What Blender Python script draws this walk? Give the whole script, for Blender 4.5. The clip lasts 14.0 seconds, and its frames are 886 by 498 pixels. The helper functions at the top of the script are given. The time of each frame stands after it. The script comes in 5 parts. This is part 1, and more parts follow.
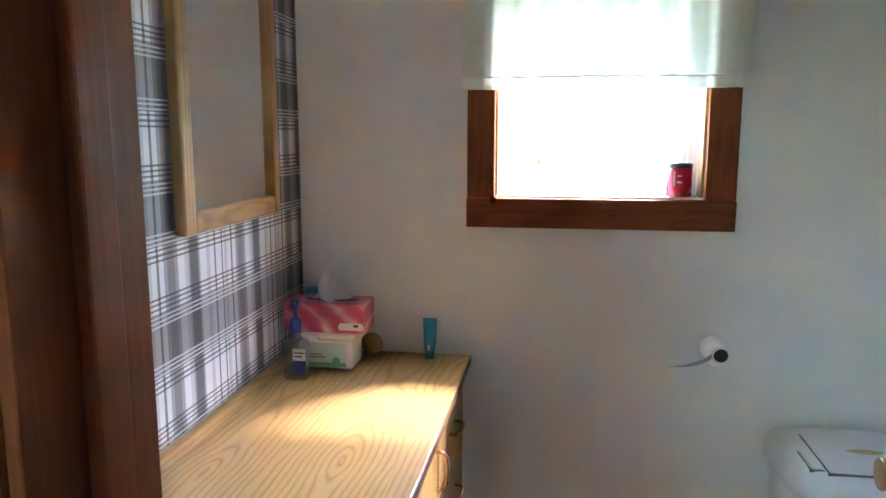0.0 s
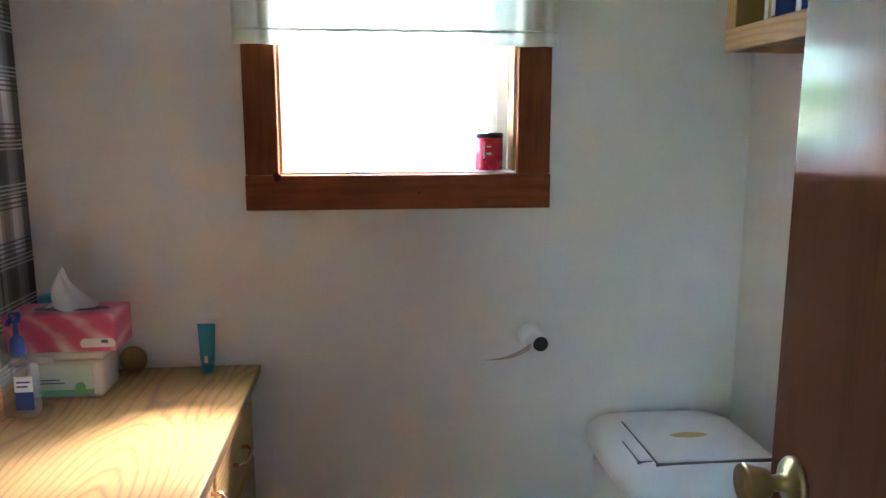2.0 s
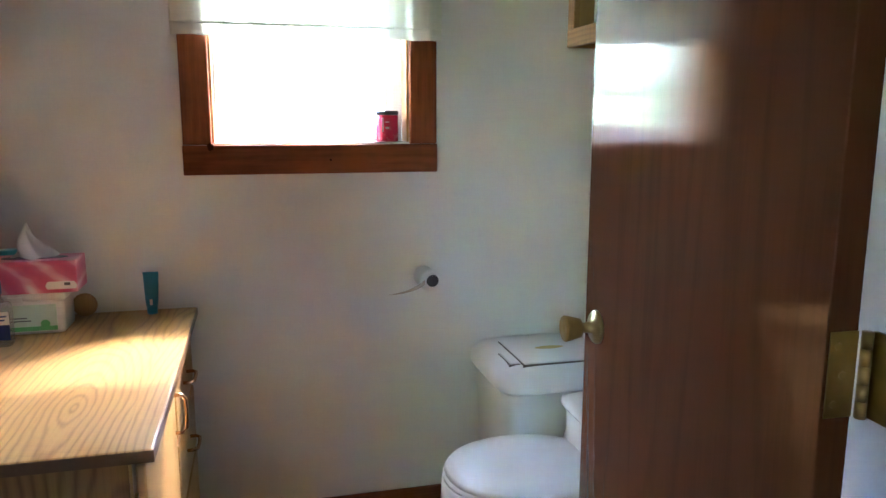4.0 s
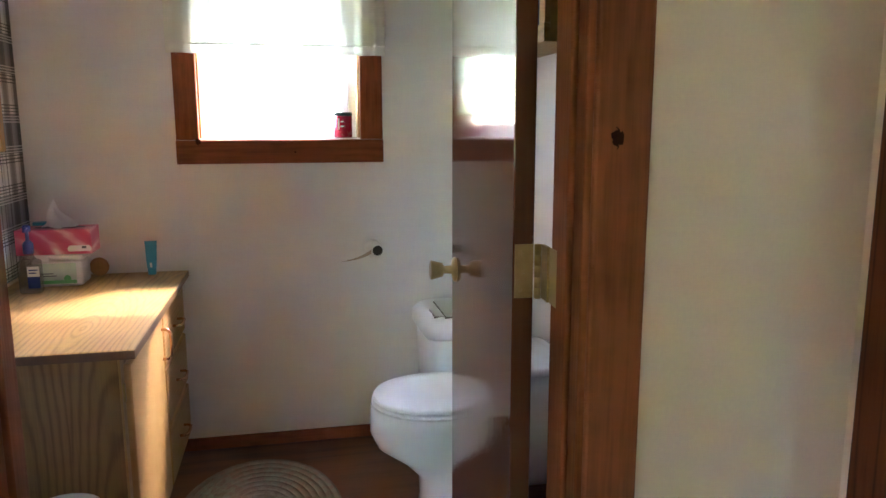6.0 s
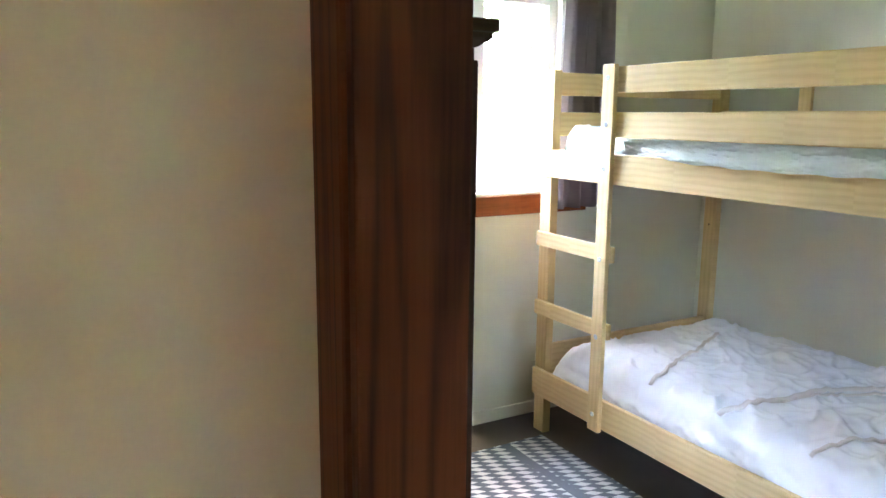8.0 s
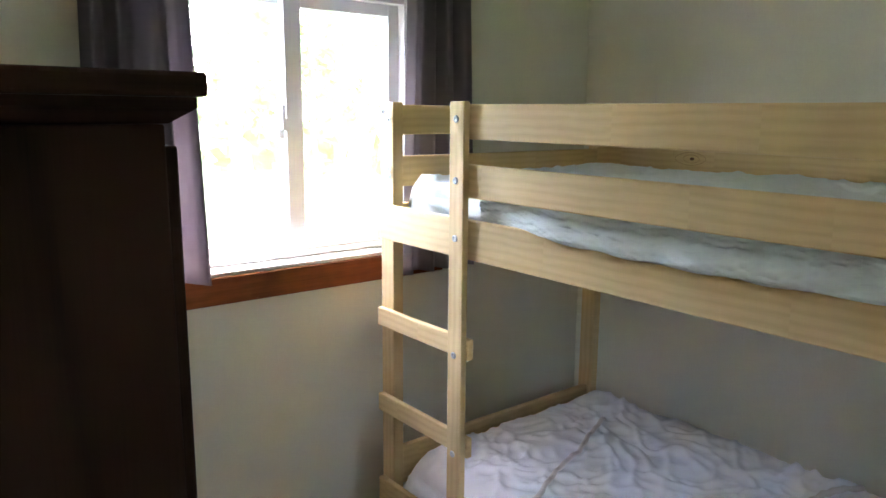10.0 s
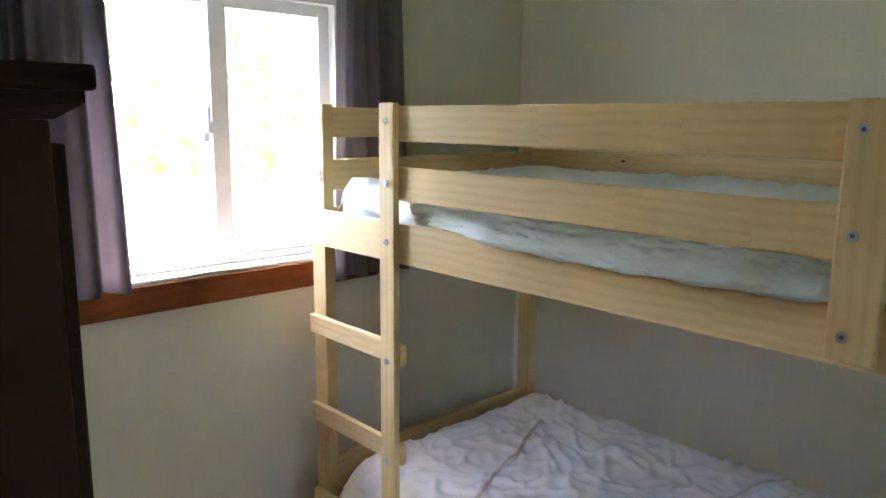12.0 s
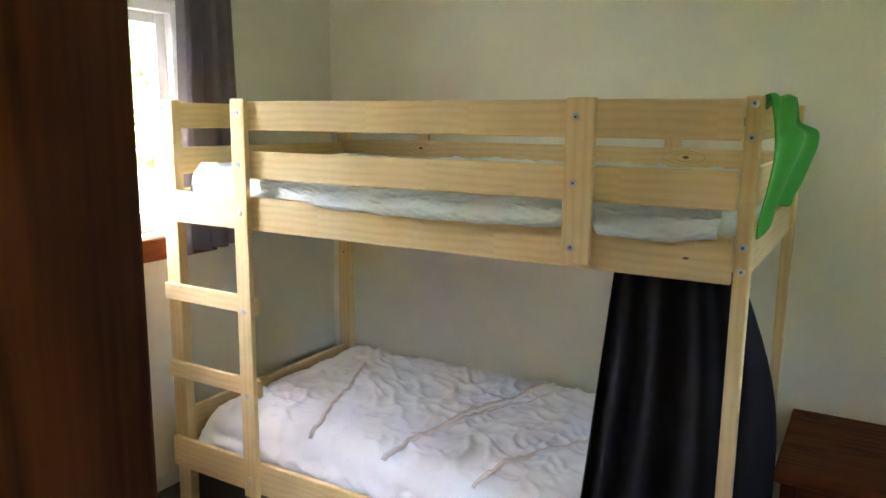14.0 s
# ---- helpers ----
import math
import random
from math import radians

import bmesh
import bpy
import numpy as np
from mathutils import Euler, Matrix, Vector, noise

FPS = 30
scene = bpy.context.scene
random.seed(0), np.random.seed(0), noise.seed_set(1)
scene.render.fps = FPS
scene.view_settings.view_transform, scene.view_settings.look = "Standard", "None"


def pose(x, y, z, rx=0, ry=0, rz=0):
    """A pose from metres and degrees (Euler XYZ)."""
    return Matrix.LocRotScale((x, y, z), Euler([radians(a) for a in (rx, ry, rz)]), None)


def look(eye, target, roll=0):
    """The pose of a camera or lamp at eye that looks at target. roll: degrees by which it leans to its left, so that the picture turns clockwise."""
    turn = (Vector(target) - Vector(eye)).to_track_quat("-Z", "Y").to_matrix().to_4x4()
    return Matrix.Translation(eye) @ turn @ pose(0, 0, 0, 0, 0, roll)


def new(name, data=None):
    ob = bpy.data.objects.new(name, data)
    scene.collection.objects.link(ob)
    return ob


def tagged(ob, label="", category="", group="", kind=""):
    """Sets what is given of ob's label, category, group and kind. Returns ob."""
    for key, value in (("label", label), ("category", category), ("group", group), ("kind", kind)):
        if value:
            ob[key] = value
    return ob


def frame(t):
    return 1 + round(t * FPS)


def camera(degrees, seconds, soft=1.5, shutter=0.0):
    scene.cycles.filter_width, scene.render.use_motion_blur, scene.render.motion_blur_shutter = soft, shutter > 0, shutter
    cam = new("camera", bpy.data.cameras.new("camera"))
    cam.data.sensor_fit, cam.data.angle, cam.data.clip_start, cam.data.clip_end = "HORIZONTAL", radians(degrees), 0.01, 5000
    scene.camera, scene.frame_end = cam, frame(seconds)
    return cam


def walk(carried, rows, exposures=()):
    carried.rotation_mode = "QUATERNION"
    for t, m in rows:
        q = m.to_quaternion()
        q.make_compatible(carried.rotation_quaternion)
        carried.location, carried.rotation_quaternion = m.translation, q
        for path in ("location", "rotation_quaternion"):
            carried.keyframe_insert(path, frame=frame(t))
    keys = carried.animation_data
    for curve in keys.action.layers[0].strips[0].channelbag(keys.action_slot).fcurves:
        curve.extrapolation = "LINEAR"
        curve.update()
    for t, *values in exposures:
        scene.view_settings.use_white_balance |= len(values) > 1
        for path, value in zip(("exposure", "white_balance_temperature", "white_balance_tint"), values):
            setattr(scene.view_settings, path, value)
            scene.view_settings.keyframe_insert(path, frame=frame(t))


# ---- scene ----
cam = camera(62.3, 14.0)
PATH = [
    (0, (0.301, 0.122, 1.455), (-0.012, 2.073, 1.145), 0.0),
    (0.5, (0.241, 0.288, 1.453), (0.086, 2.257, 1.135), 0.0),
    (1, (0.274, 0.412, 1.443), (0.296, 2.384, 1.11), 0.2),
    (1.5, (0.328, 0.485, 1.416), (0.448, 2.453, 1.077), 0.1),
    (2, (0.332, 0.447, 1.388), (0.527, 2.409, 1.055), -0.0),
    (2.5, (0.259, 0.317, 1.386), (0.603, 2.258, 1.042), 0.1),
    (3, (0.24, 0.226, 1.378), (0.674, 2.146, 1.024), 0.1),
    (3.2, (0.249, 0.18, 1.372), (0.696, 2.096, 1.014), 0.1),
    (5.3, (0.192, -0.417, 1.296), (0.703, 1.49, 0.977), 0.1),
    (5.5, (0.231, -0.506, 1.312), (0.678, 1.414, 0.972), 0.1),
    (6, (0.439, -0.608, 1.327), (0.839, 1.322, 0.987), -0.1),
    (6.5, (0.692, -0.629, 1.336), (1.065, 1.305, 0.988), -0.2),
    (7, (0.851, -0.569, 1.339), (1.277, 1.353, 0.988), -0.5),
    (7.5, (1.002, -0.385, 1.385), (1.651, 1.471, 1.016), -0.0),
    (8, (1.145, -0.265, 1.382), (2.118, 1.445, 1.024), 0.5),
    (8.5, (1.332, -0.102, 1.469), (2.531, 1.457, 1.107), 0.5),
    (11, (1.796, 0.314, 1.546), (3.045, 1.833, 1.181), 0.5),
    (11.5, (1.798, 0.293, 1.536), (3.084, 1.783, 1.18), 0.5),
    (12, (1.766, 0.246, 1.53), (3.107, 1.687, 1.179), 0.5),
    (12.5, (1.714, 0.189, 1.52), (3.151, 1.535, 1.167), 0.5),
    (13, (1.625, 0.114, 1.51), (3.185, 1.316, 1.163), 0.6),
    (13.5, (1.429, 0.037, 1.504), (3.074, 1.119, 1.154), 0.5),
    (14, (1.25, -0.018, 1.507), (2.948, 0.982, 1.161), 0.6),
]
EXPOSURES = [(0.0, 7.55, 5500, 14), (1.5, 7.35, 5500, 14), (3.0, 7.5, 5500, 13), (5.3, 7.6, 6200, 21), (6.2, 7.6, 6100, 20), (7.0, 7.4, 6000, 18), (8.0, 7.5, 6500, 18), (8.5, 7.2, 6700, 20), (10.8, 6.45, 6800, 23), (12.5, 6.55, 6900, 22), (13.5, 7.1, 7200, 23), (14.0, 7.15, 7600, 22)]
walk(cam, [(t, look(eye, target, roll)) for t, eye, target, roll in PATH], EXPOSURES)

# ---- world, sun, exposure ----
world = bpy.data.worlds.new("world")
scene.world = world
world.use_nodes = True
wn = world.node_tree
sky = wn.nodes.new("ShaderNodeTexSky")
sky.sky_type, sky.sun_disc = "NISHITA", False
sky.sun_elevation, sky.sun_rotation = radians(50), radians(38)
wn.nodes["Background"].inputs["Strength"].default_value = 0.15
wn.links.new(sky.outputs[0], wn.nodes["Background"].inputs["Color"])
sun = new("sun", bpy.data.lights.new("sun", "SUN"))
sun.data.energy, sun.data.angle, sun.data.color = 0.17, radians(12), (1.0, 0.94, 0.86)
sun.matrix_world = look((math.sin(radians(38)), math.cos(radians(38)), math.tan(radians(50))), (0, 0, 0))
tagged(sun, kind="structure")


# ---- materials ----
class Mat:
    """A node material with a few short hands."""

    def __init__(self, name, rough=0.5, metal=0.0, spec=0.5):
        self.m = bpy.data.materials.new(name)
        self.m.use_nodes = True
        self.t = self.m.node_tree
        self.b = self.t.nodes["Principled BSDF"]
        self.b.inputs["Roughness"].default_value = rough
        self.b.inputs["Metallic"].default_value = metal
        self.b.inputs["Specular IOR Level"].default_value = spec
        self.co = None

    def n(self, kind, **inputs):
        node = self.t.nodes.new(kind)
        for k, v in inputs.items():
            self.put(node.inputs[k.replace("_", " ")], v)
        return node

    def put(self, socket, v):
        if isinstance(v, bpy.types.NodeSocket):
            self.t.links.new(v, socket)
        else:
            socket.default_value = v

    def coords(self, scale=(1, 1, 1), rot=(0, 0, 0), jitter=True):
        tc = self.n("ShaderNodeTexCoord")
        out = tc.outputs["Object"]
        if jitter:
            info = self.n("ShaderNodeObjectInfo")
            mul = self.n("ShaderNodeVectorMath")
            mul.operation = "MULTIPLY"
            comb = self.n("ShaderNodeCombineXYZ", X=info.outputs["Random"], Y=info.outputs["Random"], Z=info.outputs["Random"])
            self.put(mul.inputs[0], comb.outputs[0])
            self.put(mul.inputs[1], (7.3, 11.7, 5.1))
            add = self.n("ShaderNodeVectorMath")
            self.put(add.inputs[0], out)
            self.put(add.inputs[1], mul.outputs[0])
            out = add.outputs[0]
        mp = self.n("ShaderNodeMapping")
        self.put(mp.inputs["Vector"], out)
        mp.inputs["Scale"].default_value = scale
        mp.inputs["Rotation"].default_value = [radians(a) for a in rot]
        return mp.outputs[0]

    def noise(self, vec, scale, detail=4.0, rough=0.55, dist=0.0):
        node = self.n("ShaderNodeTexNoise", Vector=vec, Scale=scale, Detail=detail, Roughness=rough, Distortion=dist)
        return node.outputs["Fac"]

    def math(self, op, a, b=0.0, c=0.0):
        node = self.n("ShaderNodeMath")
        node.operation = op
        for i, v in enumerate((a, b, c)):
            self.put(node.inputs[i], v)
        return node.outputs[0]

    def ramp(self, fac, stops, interp="LINEAR"):
        node = self.n("ShaderNodeValToRGB", Fac=fac)
        r = node.color_ramp
        r.interpolation = interp
        while len(r.elements) < len(stops):
            r.elements.new(0.5)
        for e, (p, col) in zip(r.elements, stops):
            e.position = p
            e.color = (*col, 1) if len(col) == 3 else col
        return node.outputs["Color"]

    def mix(self, fac, a, b, kind="MIX"):
        node = self.n("ShaderNodeMix")
        node.data_type, node.blend_type = "RGBA", kind
        self.put(node.inputs["Factor"], fac)
        self.put(node.inputs["A"], a if isinstance(a, bpy.types.NodeSocket) else (*a, 1))
        self.put(node.inputs["B"], b if isinstance(b, bpy.types.NodeSocket) else (*b, 1))
        return node.outputs["Result"]

    def color(self, v):
        self.put(self.b.inputs["Base Color"], v if isinstance(v, bpy.types.NodeSocket) else (*v, 1))

    def bump(self, h, strength=0.2, dist=0.004):
        node = self.n("ShaderNodeBump", Strength=strength, Distance=dist, Height=h)
        self.t.links.new(node.outputs[0], self.b.inputs["Normal"])

    def rough(self, fac, lo, hi):
        node = self.n("ShaderNodeMapRange", Value=fac)
        node.inputs["To Min"].default_value, node.inputs["To Max"].default_value = lo, hi
        self.t.links.new(node.outputs[0], self.b.inputs["Roughness"])


def wood(name, light, dark, axis, rings=9.0, rough=0.4, knots=0.0, fine=0.5, width=9.0, spec=0.5, wear=0.25, spread=1.0, line=0.62):
    """Stained wood with its grain along an axis: growth lines, fine pores, blotches, knots."""
    w = Mat(name, rough, 0.0, spec)
    sc = {"x": (0.9, width, width), "y": (width, 0.9, width), "z": (width, width, 0.9)}[axis]
    field = w.noise(w.coords(sc), 0.55, 2.0, 0.4, 0.25)
    wave = w.math("SINE", w.math("MULTIPLY", field, rings * 6.283))
    wave = w.math("POWER", w.math("MULTIPLY_ADD", wave, 0.5, 0.5), 3.0)
    fsc = {"x": (5, 160, 160), "y": (160, 5, 160), "z": (160, 160, 5)}[axis]
    pores = w.noise(w.coords(fsc), 1.0, 3.0, 0.6)
    blot = w.noise(w.coords((1, 1, 1)), 4.5, 4.0, 0.6)
    fac = w.math("ADD", w.math("MULTIPLY", wave, line), w.math("MULTIPLY", w.math("SUBTRACT", pores, 0.5), fine * 2))
    fac = w.math("ADD", fac, w.math("MULTIPLY", w.math("SUBTRACT", blot, 0.5), wear * 3))
    mid = tuple(0.5 * (a + b) for a, b in zip(light, dark))
    col = w.ramp(fac, [(0.0, light), (0.5, mid), (1.0, dark)])
    if knots:
        ksc = {"x": (1.6, 5, 5), "y": (5, 1.6, 5), "z": (5, 5, 1.6)}[axis]
        vor = w.n("ShaderNodeTexVoronoi", Vector=w.coords(ksc), Scale=1.0)
        k = w.ramp(vor.outputs["Distance"], [(0.0, (1, 1, 1)), (knots * 0.5, (0.8, 0.8, 0.8)), (knots, (0, 0, 0))])
        col = w.mix(k, col, tuple(c * 0.35 for c in dark))
    w.color(col)
    w.rough(pores, rough - 0.08 * spread, rough + 0.12 * spread)
    w.bump(fac, 0.12, 0.002)
    return w.m


def sawn(name, light, dark, along, across, spacing=0.012, rough=0.4, spec=0.5, line=0.6, sharp=2.5, board=0.0, joint=0.0, wander=0.16, fine=0.25, blotch=0.15, pull=0.006, run=2.0, slope=0.0):
    """Plain-sawn boards: growth rings cut lengthwise into nested arches and eyes, with pores and glued blocks."""
    w = Mat(name, rough, 0.0, spec)
    sep = w.n("ShaderNodeSeparateXYZ", Vector=w.coords((1, 1, 1), jitter=False))
    info = w.n("ShaderNodeObjectInfo")
    v, c = sep.outputs[along.upper()], sep.outputs[across.upper()]
    seed = w.math("MULTIPLY", info.outputs["Random"], 0.0 if board else 37.0)

    def white(value):
        node = w.n("ShaderNodeTexWhiteNoise")
        node.noise_dimensions = "1D"
        w.put(node.inputs["W"], value)
        return node.outputs["Value"]

    tone = None
    u = c
    if board:
        cell = w.math("FLOOR", w.math("MULTIPLY", w.math("ADD", c, 3.03), 1 / board))
        u = w.math("MULTIPLY", w.math("SUBTRACT", w.math("FRACT", w.math("MULTIPLY", w.math("ADD", c, 3.03), 1 / board)), 0.5), board)
        tone = white(cell)
        seed = w.math("ADD", seed, w.math("MULTIPLY", tone, 23.0))
    if joint:
        wob = w.math("ADD", w.math("MULTIPLY", v, 2.4), seed)
        cell = w.math("FLOOR", w.math("ADD", wob, w.math("MULTIPLY", w.math("SINE", w.math("MULTIPLY", wob, 1.7)), 0.35)))
        tone = white(w.math("ADD", cell, w.math("FLOOR", seed)))
        seed = w.math("ADD", seed, w.math("MULTIPLY", tone, 11.0))
    lay = w.n("ShaderNodeCombineXYZ", X=w.math("MULTIPLY", v, run), Y=w.math("MULTIPLY", u, 2.0), Z=seed)
    depth = w.math("MULTIPLY", w.math("SUBTRACT", w.noise(lay.outputs[0], 1.0, 1.0, 0.4), 0.5), wander * 2)
    if slope:
        start = w.math("MULTIPLY", w.math("SUBTRACT", white(w.math("FLOOR", w.math("ADD", w.math("MULTIPLY", seed, 7.0), 0.3))), 0.5), 0.9)
        depth = w.math("ADD", depth, w.math("MULTIPLY", w.math("SUBTRACT", v, start), slope))
    bend = w.n("ShaderNodeCombineXYZ", X=w.math("MULTIPLY", v, 5.0), Y=w.math("MULTIPLY", u, 14.0), Z=w.math("ADD", seed, 5.0))
    shift = w.math("MULTIPLY", w.math("SUBTRACT", w.noise(bend.outputs[0], 1.0, 3.0, 0.5), 0.5), pull * 4)
    off = w.math("MULTIPLY", w.math("SUBTRACT", white(w.math("ADD", w.math("FLOOR", w.math("MULTIPLY", seed, 3.0)), 0.5)), 0.5), 0.04)
    uu = w.math("ADD", u, off)
    r = w.math("SQRT", w.math("ADD", w.math("MULTIPLY", uu, uu), w.math("MULTIPLY", depth, depth)))
    r = w.math("ADD", r, shift)
    wave = w.math("MULTIPLY_ADD", w.math("SINE", w.math("MULTIPLY", r, 6.283 / spacing)), 0.5, 0.5)
    wave = w.math("POWER", wave, sharp)
    fsc = {"x": (6, 190, 190), "y": (190, 6, 190), "z": (190, 190, 6)}[along]
    pores = w.noise(w.coords(fsc), 1.0, 3.0, 0.6)
    blot = w.noise(w.coords((1, 1, 1)), 5.0, 4.0, 0.6)
    fac = w.math("ADD", w.math("MULTIPLY", wave, line), w.math("MULTIPLY", w.math("SUBTRACT", pores, 0.45), fine * 2))
    fac = w.math("ADD", fac, w.math("MULTIPLY", w.math("SUBTRACT", blot, 0.45), blotch * 3))
    if tone is not None:
        fac = w.math("ADD", fac, w.math("MULTIPLY", w.math("SUBTRACT", tone, 0.4), joint or 0.12))
    mid = tuple(0.5 * (a + b) for a, b in zip(light, dark))
    w.color(w.ramp(fac, [(0.0, light), (0.5, mid), (1.0, dark)]))
    w.rough(pores, rough - 0.08, rough + 0.12)
    w.bump(fac, 0.12, 0.0015)
    return w.m


def paint(name, col, rough=0.6, grain=120.0, amp=0.05, bump=0.15, stain=0.06):
    p = Mat(name, rough, 0.0, 0.35)
    v = p.coords(jitter=False)
    big = p.noise(v, 1.7, 5.0, 0.6)
    fine = p.noise(v, grain, 3.0, 0.6)
    k = p.math("ADD", p.math("MULTIPLY", p.math("SUBTRACT", big, 0.5), stain * 3), p.math("MULTIPLY", p.math("SUBTRACT", fine, 0.5), amp * 2))
    bright = p.math("ADD", k, 1.0)
    node = p.n("ShaderNodeVectorMath")
    node.operation = "SCALE"
    node.inputs[0].default_value = col
    p.put(node.inputs["Scale"], bright)
    p.color(node.outputs[0])
    p.rough(big, rough - 0.06, rough + 0.1)
    p.bump(fine, bump, 0.002)
    return p.m


def plain(name, col, rough=0.4, metal=0.0, amp=0.08, scale=30.0, bump=0.03, sheen=0.0, trans=0.0, spec=0.5):
    p = Mat(name, rough, metal, spec)
    v = p.coords()
    f = p.noise(v, scale, 4.0, 0.6)
    node = p.n("ShaderNodeVectorMath")
    node.operation = "SCALE"
    node.inputs[0].default_value = col
    p.put(node.inputs["Scale"], p.math("MULTIPLY_ADD", p.math("SUBTRACT", f, 0.5), amp * 2, 1.0))
    p.color(node.outputs[0])
    p.rough(f, max(0.02, rough - 0.06), rough + 0.08)
    if bump:
        p.bump(f, bump, 0.002)
    p.b.inputs["Sheen Weight"].default_value = sheen
    p.b.inputs["Transmission Weight"].default_value = trans
    return p.m


def cloth(name, col, col2=None, weave=900.0, rough=0.85, thin=0.0, crease=0.25):
    """Woven cloth: thread relief, soft blotches; thin lets part of the light through."""
    c = Mat(name, rough, 0.0, 0.2)
    v = c.coords(jitter=False)
    th = c.noise(v, weave, 2.0, 0.5)
    big = c.noise(v, 6.0, 4.0, 0.6)
    mix = c.mix(c.math("MULTIPLY", big, 0.8), col, col2 or tuple(x * 0.82 for x in col))
    c.color(mix)
    c.bump(c.math("ADD", c.math("MULTIPLY", th, 0.3), big), crease, 0.004)
    c.b.inputs["Sheen Weight"].default_value = 0.15
    if thin:
        tr = c.n("ShaderNodeBsdfTranslucent")
        c.put(tr.inputs["Color"], (*col, 1))
        ms = c.n("ShaderNodeMixShader")
        ms.inputs[0].default_value = thin
        c.t.links.new(c.b.outputs[0], ms.inputs[1])
        c.t.links.new(tr.outputs[0], ms.inputs[2])
        c.t.links.new(ms.outputs[0], c.t.nodes["Material Output"].inputs["Surface"])
    return c.m


def glass(name, tint=(1, 1, 1), rough=0.0, ior=1.45):
    g = Mat(name, rough)
    g.color(tint)
    g.b.inputs["Transmission Weight"].default_value = 1.0
    g.b.inputs["IOR"].default_value = ior
    return g.m


def clear_plastic():
    g = Mat("clear_plastic", 0.08)
    g.color((0.8, 0.84, 0.86))
    tr = g.n("ShaderNodeBsdfTransparent")
    tr.inputs["Color"].default_value = (0.9, 0.93, 0.95, 1)
    ms = g.n("ShaderNodeMixShader")
    ms.inputs[0].default_value = 0.72
    g.t.links.new(g.b.outputs[0], ms.inputs[1])
    g.t.links.new(tr.outputs[0], ms.inputs[2])
    g.t.links.new(ms.outputs[0], g.t.nodes["Material Output"].inputs["Surface"])
    return g.m


def mirror(name, tint=(0.85, 0.87, 0.86)):
    g = Mat(name, 0.015, 1.0)
    v = g.coords()
    g.color(tint)
    g.rough(g.noise(v, 6.0), 0.01, 0.03)
    return g.m


def plaid(name):
    """Woven-look plaid paper: grey and charcoal bands with groups of thin pale lines."""
    p = Mat(name, 0.6, 0.0, 0.3)
    tc = p.n("ShaderNodeTexCoord")
    sep = p.n("ShaderNodeSeparateXYZ", Vector=tc.outputs["Object"])
    y, z = sep.outputs["Y"], sep.outputs["Z"]
    u = p.math("FRACT", p.math("MULTIPLY", p.math("SUBTRACT", y, 1.109), 1 / 0.35))
    w = p.math("FRACT", p.math("ADD", p.math("MULTIPLY", z, 1 / 0.28), 0.518))
    W, L, G, D, K = (0.74, 0.74, 0.76), (0.54, 0.54, 0.55), (0.35, 0.345, 0.35), (0.22, 0.21, 0.22), (0.13, 0.125, 0.13)
    vert = p.ramp(u, [(0.0, G), (0.02, K), (0.13, G), (0.155, W), (0.25, L), (0.30, W), (0.363, D), (0.385, W), (0.47, D), (0.49, W), (0.515, L), (0.56, W), (0.62, D), (0.645, W),
                      (0.70, G), (0.74, D), (0.83, G), (0.87, W), (0.95, L)], "CONSTANT")
    B, F = (1, 1, 1), (0.36, 0.36, 0.37)
    T = (0.28, 0.27, 0.28)
    band = p.ramp(w, [(0.0, F), (0.375, B), (0.395, T), (0.412, B), (0.435, T), (0.452, B), (0.475, T), (0.492, B), (0.76, T), (0.777, B), (0.80, T), (0.817, B), (0.84, T), (0.857, B), (0.875, F)], "CONSTANT")
    N, Y = (0, 0, 0), (1, 1, 1)
    line = p.ramp(w, [(0.0, N), (0.262, Y), (0.278, N), (0.298, Y), (0.314, N), (0.334, Y), (0.35, N), (0.884, Y), (0.90, N), (0.92, Y), (0.936, N), (0.956, Y), (0.972, N)], "CONSTANT")
    ink = p.mix(1.0, vert, band, "MULTIPLY")
    col = p.mix(p.math("MULTIPLY", line, 0.6), ink, (0.74, 0.74, 0.76))
    th = p.noise(p.coords((60, 60, 900), jitter=False), 1.0, 2.0, 0.5)
    col = p.mix(p.math("MULTIPLY", th, 0.18), col, (0.25, 0.25, 0.27))
    p.color(col)
    p.bump(th, 0.1, 0.001)
    return p.m


